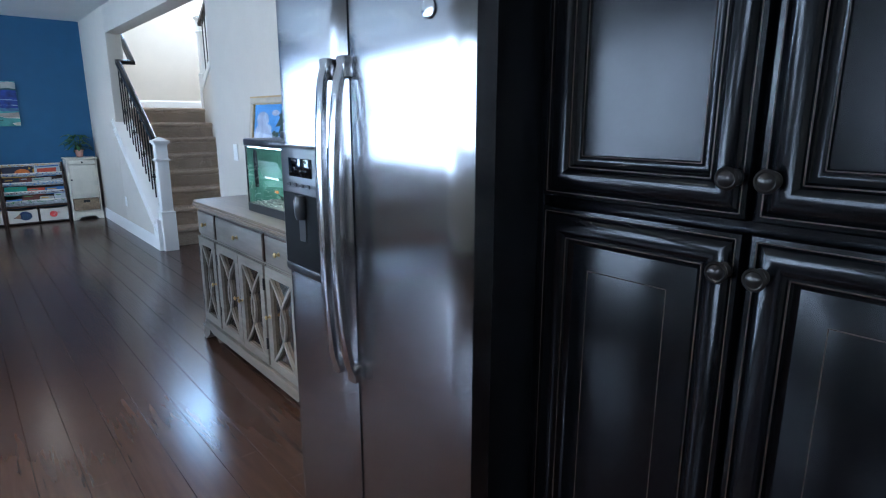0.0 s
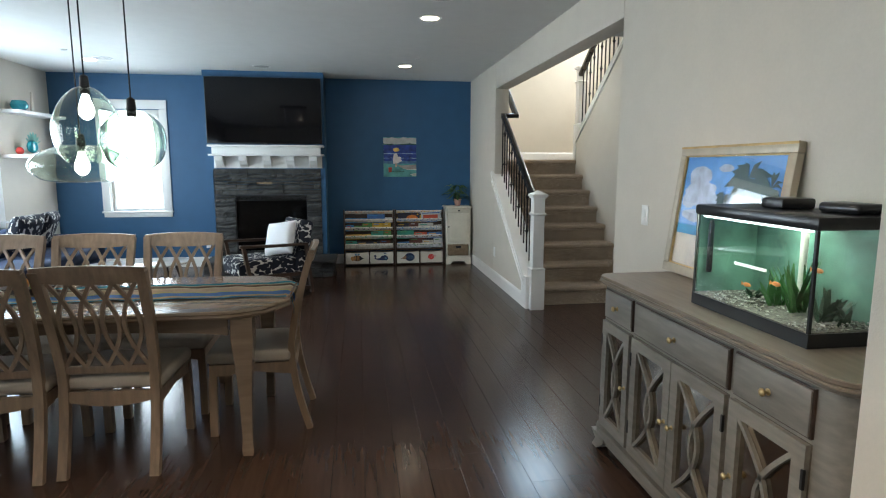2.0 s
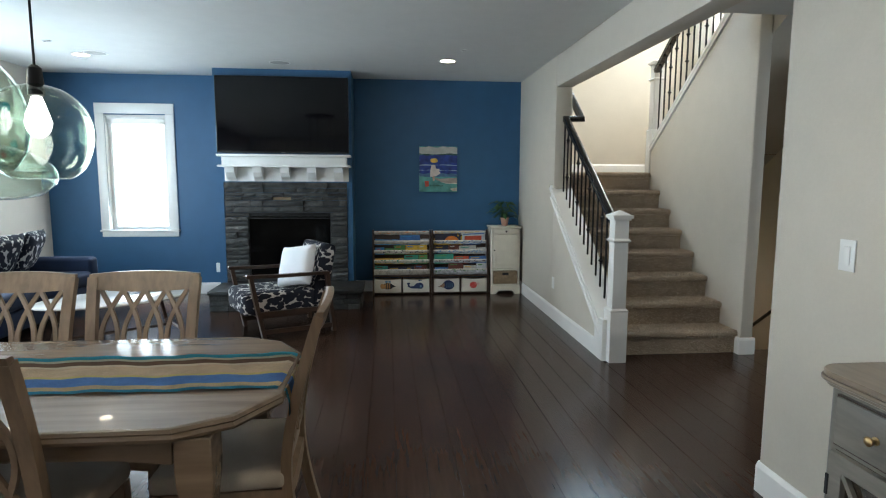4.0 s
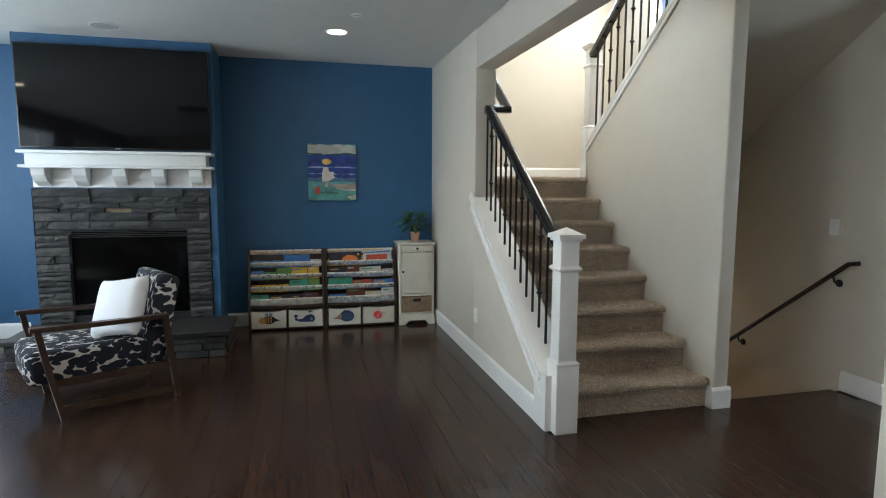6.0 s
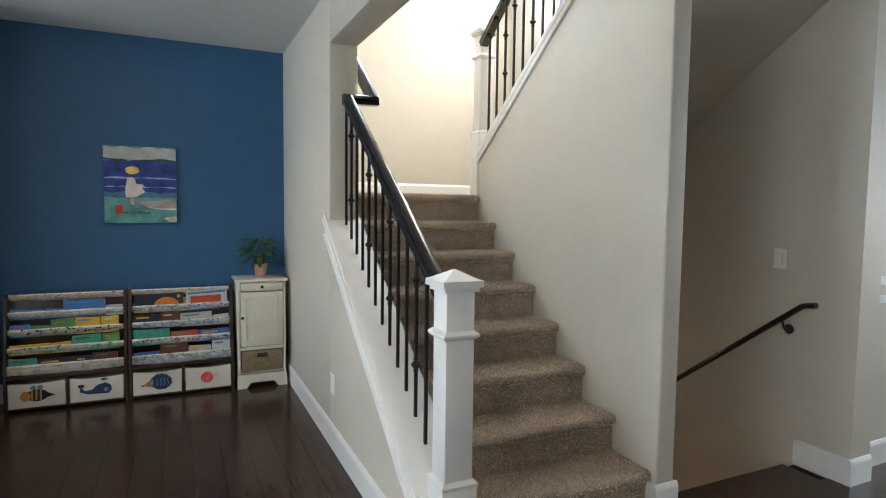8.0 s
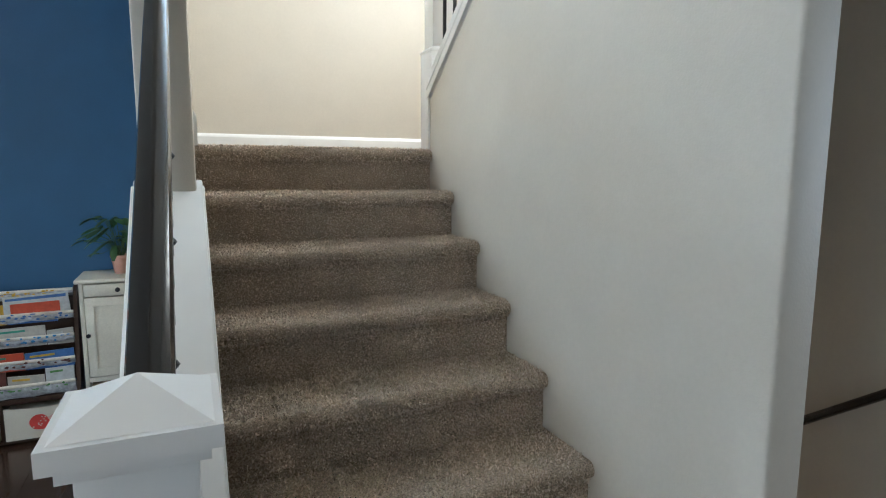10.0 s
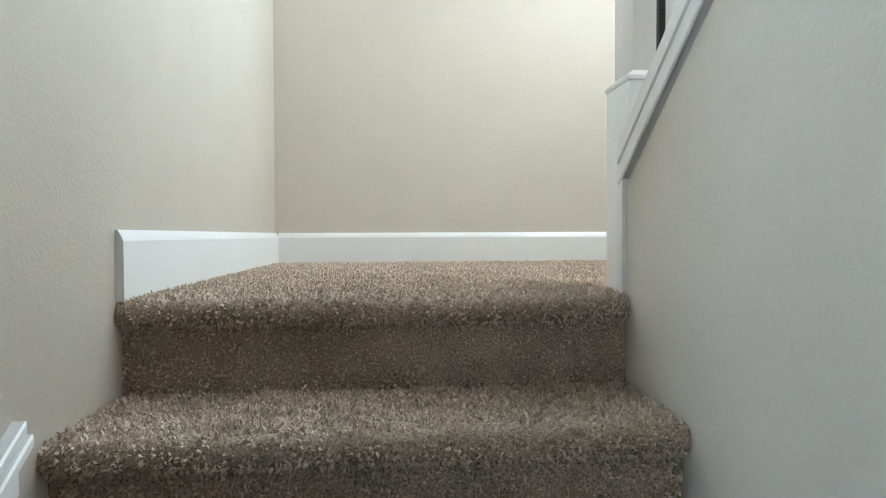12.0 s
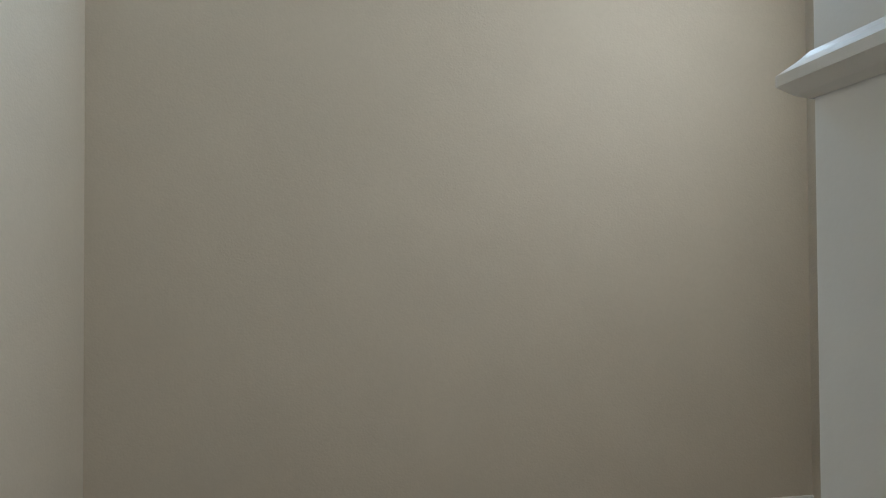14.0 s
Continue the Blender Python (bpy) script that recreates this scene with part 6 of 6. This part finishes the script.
for sx in (-1, 1):
    for sy in (-1, 1):
        part("leg", sweep(bmesh.new(), [(sx * 0.47, sy * 0.25, 0.0), (sx * 0.38, sy * 0.18, 0.40)], circle(0.016, 10), (0, 1, 0)), DARKWOOD, ct)
    part("stretcher", sweep(bmesh.new(), [(sx * 0.44, -0.23, 0.12), (sx * 0.44, 0.23, 0.12)], circle(0.012, 8)), DARKWOOD, ct)
part("long_stretcher", sweep(bmesh.new(), [(-0.44, 0, 0.12), (0.44, 0, 0.12)], circle(0.012, 8)), DARKWOOD, ct)

sofa = thing("sofa", "dark blue velvet sofa against the beige wall", "sofa", (-5.78, 1.15, 0))
part("base", rbox(0.02, 0.86, -1.15, 1.25, 0.10, 0.30, 0.03, 3), VELVET, sofa)
part("backrest", rbox(0.01, 0.24, -1.15, 1.25, 0.28, 0.72, 0.05, 4), VELVET, sofa)
for y0, y1 in ((-1.15, -0.97), (1.07, 1.25)):
    part("arm", rbox(0.02, 0.86, y0, y1, 0.28, 0.585, 0.045, 4), VELVET, sofa)
for y0, y1 in ((-0.965, 0.045), (0.055, 1.065)):
    part("seat_cushion", rbox(0.22, 0.88, y0, y1, 0.295, 0.45, 0.045, 4), VELVET, sofa)
for x in (0.1, 0.78):
    for y in (-1.08, 1.18):
        part("leg", boxes((x - 0.025, x + 0.025, y - 0.025, y + 0.025, 0, 0.10)), DARKWOOD, sofa, smooth=False)
for i, (y, r) in enumerate(((0.80, 12), (0.35, -6))):
    tp = thing("throw_pillow", "leaf print throw pillow propped on the blue sofa", "pillow", (0, 0, 0))
    puffed(part("cover", cushion(0.44, 0.48, 0.17, 0.45, 14), PRINT, tp))
    tp.matrix_world = pose(-5.39, 1.15 + y, 0.70, 0, -66, r)


def wall_shelf(z, y0, y1, d=0.22):
    t = thing("wall_shelf", "white floating shelf on the beige wall", "shelf", (XW, (y0 + y1) / 2, z), group="floating shelves")
    part("board", rbox(0.001, d, (y0 - y1) / 2, (y1 - y0) / 2, -0.04, 0.0, 0.003), TRIM, t)


wall_shelf(2.09, 2.02, 2.98), wall_shelf(1.57, 1.98, 2.94)
TEAL = material("teal_glass", (0.02, 0.25, 0.30), 0.12, vary=0.3, vary_scale=12, coat=0.4)
v = thing("glass_bowl", "teal art glass bowl on the floating shelf", "bowl", (XW + 0.12, 2.22, 2.0905))
part("bowl", lathe(bmesh.new(), [(0.05, 0.0), (0.085, 0.03), (0.095, 0.07), (0.07, 0.115), (0.045, 0.12), (0.04, 0.11), (0.002, 0.02)], n=24), TEAL, v)
v = thing("wall_vase", "pale tall narrow vase on the floating shelf", "vase", (XW + 0.10, 2.55, 2.0905))
part("vase", lathe(bmesh.new(), [(0.022, 0.0), (0.028, 0.02), (0.018, 0.10), (0.011, 0.22), (0.014, 0.25)], n=16), CREAM, v)
v = thing("glass_sculpture", "turquoise glass fish ornament with fins", "ornament", (XW + 0.12, 2.40, 1.5705))
bm = bmesh.new()
bmesh.ops.create_uvsphere(bm, u_segments=16, v_segments=10, radius=0.10, matrix=Matrix.Translation((0, 0.02, 0.10)) @ Matrix.Diagonal((0.45, 1, 0.8, 1)))
part("body", bm, TEAL, v)
bm = bmesh.new()
for i in range(7):
    a = radians(20 + i * 22)
    frond(bm, (0, 0.05, 0.12), (0.0, 0.05 + 0.17 * math.cos(a), 0.12 + 0.16 * math.sin(a)), 0.016, 0.0)
part("fin", bm, material("pale_turquoise", (0.30, 0.60, 0.58), 0.2), v)
v = thing("glass_float", "small red and white round ornament", "ornament", (XW + 0.12, 2.14, 1.5705))
part("ball", lathe(bmesh.new(), [(0.012, 0.0), (0.035, 0.015), (0.045, 0.045), (0.03, 0.078), (0.004, 0.09)], n=18), RED_, v)
v = thing("shell_ornament", "pale shell ornament on the floating shelf", "ornament", (XW + 0.12, 2.62, 1.5705))
part("shell", lathe(bmesh.new(), [(0.03, 0.0), (0.035, 0.02), (0.02, 0.05), (0.008, 0.08)], n=14), CREAM, v)
# ---- kitchen behind the walker, closing the room ----
ki = thing("kitchen_counter", "white kitchen counter run under the west window", "counter", (XW + 0.32, -6.3, 0))
part("carcass", rbox(-0.315, 0.28, -1.8, 1.2, 0.10, 0.87, 0.004), CREAM, ki)
part("worktop", rbox(-0.318, 0.32, -1.82, 1.22, 0.871, 0.91, 0.006), material("stone_worktop", (0.30, 0.28, 0.26), 0.2, vary=0.2), ki)
part("toe_kick", boxes((-0.315, 0.22, -1.79, 1.19, 0, 0.099)), DULLBLACK, ki, smooth=False)

# ---- plank floor: planks run along y ----
PW = 0.152
rng = random.Random(1)
meshes = {}
floor_ob = bpy.data.objects["floor"]


def plank_mesh(length, k, w=PW):
    key = (round(length, 2), k, round(w, 3))
    if key not in meshes:
        bm = bmesh.new()
        g, b, L = 0.0006, 0.0013, length
        n = 1
        rows = []
        for i in range(n + 1):
            y = g + (L - 2 * g) * i / n
            d = (0.0, 0.0)
            rows.append([bm.verts.new(p) for p in ((g, y, -0.011), (g, y, -0.0014), (g + b, y, d[0]), (w - g - b, y, d[1]), (w - g, y, -0.0014), (w - g, y, -0.011))])
        for p, q in zip(rows, rows[1:]):
            for i in range(5):
                bm.faces.new((p[i], q[i], q[i + 1], p[i + 1]))
        bm.faces.new(rows[0]), bm.faces.new(rows[-1][::-1])
        meshes[key] = mesh_of(bm, "plank", PLANK, False)
    return meshes[key]


far = bmesh.new()
count = 0


def lay(x, y, L, w):
    """One plank: an object near the walk, else joined into the rest."""
    global count
    near = -2.6 < x < 1.3 and -5.6 < y + L / 2 < 1.6
    if near and count < 300:
        ob = new("plank", plank_mesh(L, rng.randrange(3), w))
        ob.location = (x, y, 0.0)
        ob.parent = floor_ob
        count += 1
    else:
        g, b = 0.0008, 0.002
        box(far, x + g, x + w - g, y + g, y + L - g, -0.011, -0.0004)


x = XW
while x < 4.9:
    w = min(PW, 4.94 - x)
    # how far each row runs to the north
    c = x + w / 2
    top = YN if c < XE - 0.01 else (0.15 if c < SX0 else (NOSE1 + 0.02 if c < RX1 else (0.262 if c < BX else 0.05)))
    if XE - 0.01 <= c < SX0:
        top = 0.02
    y = YS + rng.uniform(-1.0, 0)
    while y < top:
        L = rng.choice((0.6, 0.9, 1.2, 1.5, 1.8))
        y0, y1 = max(y, YS), min(y + L, top)
        if y1 - y0 > 0.03:
            lay(x, y0, round(y1 - y0, 2) if y1 < top else y1 - y0, w)
        y += L
    x += w
rest = part("plank_rest", far, PLANK, floor_ob, "", False)
tagged(rest, kind="stuff")

# ---- carpet pile: short bent tufts over steps and landing ----


def tufts(name, parent, spots, seed, length=0.011):
    """Many leaning blades, one mesh; spots: arrays of place and normal."""
    r = np.random.default_rng(seed)
    P, N = spots
    n = len(P)
    lean = r.normal(0, 0.55, (n, 3))
    D = N + lean
    D /= np.linalg.norm(D, axis=1)[:, None]
    S = np.cross(D, r.normal(0, 1, (n, 3)))
    S /= np.linalg.norm(S, axis=1)[:, None]
    L = length * r.uniform(0.6, 1.25, n)[:, None]
    W = 0.0021 * r.uniform(0.7, 1.3, n)[:, None]
    base = P - N * 0.002
    a, b = base - S * W, base + S * W
    m0 = base + D * L * 0.65
    bend = r.normal(0, 0.35, (n, 3)) * L
    c, d = m0 + S * W * 1.15, m0 - S * W * 1.15
    tip = base + D * L + bend * 0.5
    verts = np.stack([a, b, c, d, tip], 1).reshape(-1, 3)
    i = np.arange(n) * 5
    quads = np.stack([i, i + 1, i + 2, i + 3], 1)
    tris = np.stack([i + 3, i + 2, i + 4], 1)
    me = bpy.data.meshes.new(name)
    me.from_pydata(verts.tolist(), [], quads.tolist() + tris.tolist())
    me.materials.append(TUFT)
    ob = new(name, me)
    ob.parent = parent
    return tagged(ob, kind="stuff")


def sheet(n, x0, x1, path, r):
    """n random spots on a strip run along x over an outline of (y, z) points."""
    path = np.array(path)
    seg = path[1:] - path[:-1]
    ln = np.linalg.norm(seg, axis=1)
    k = r.choice(len(ln), n, p=ln / ln.sum())
    f = r.random(n)[:, None]
    yz = path[k] + seg[k] * f
    nr = np.stack([-seg[k][:, 1], seg[k][:, 0]], 1) / ln[k][:, None]
    P = np.stack([r.uniform(x0, x1, n), yz[:, 0], yz[:, 1]], 1)
    N = np.stack([np.zeros(n), nr[:, 0], nr[:, 1]], 1)
    return P, N


gen = np.random.default_rng(9)
for i, (y, z) in enumerate(STEPS):
    back = STEPS[i + 1][0] + 0.024 if i < 7 else YL - 0.017
    out = nose(y, z) + [(back, z)]
    area = (SX1 - SX0) * (sum(math.dist(a, b) for a, b in zip(out, out[1:])))
    density = 26000 if i >= 3 else 12000
    tufts("pile", staircase.children[i], sheet(int(area * density), SX0 + 0.004, SX1 - 0.004, out, gen), i, 0.011 if i >= 3 else 0.013)
tufts("pile", staircase.children[7], sheet(int(26000 * 0.9 * 1.35), SX1 - 0.004, 2.2, [(2.145, LAND), (YL - 0.017, LAND)], gen), 20)
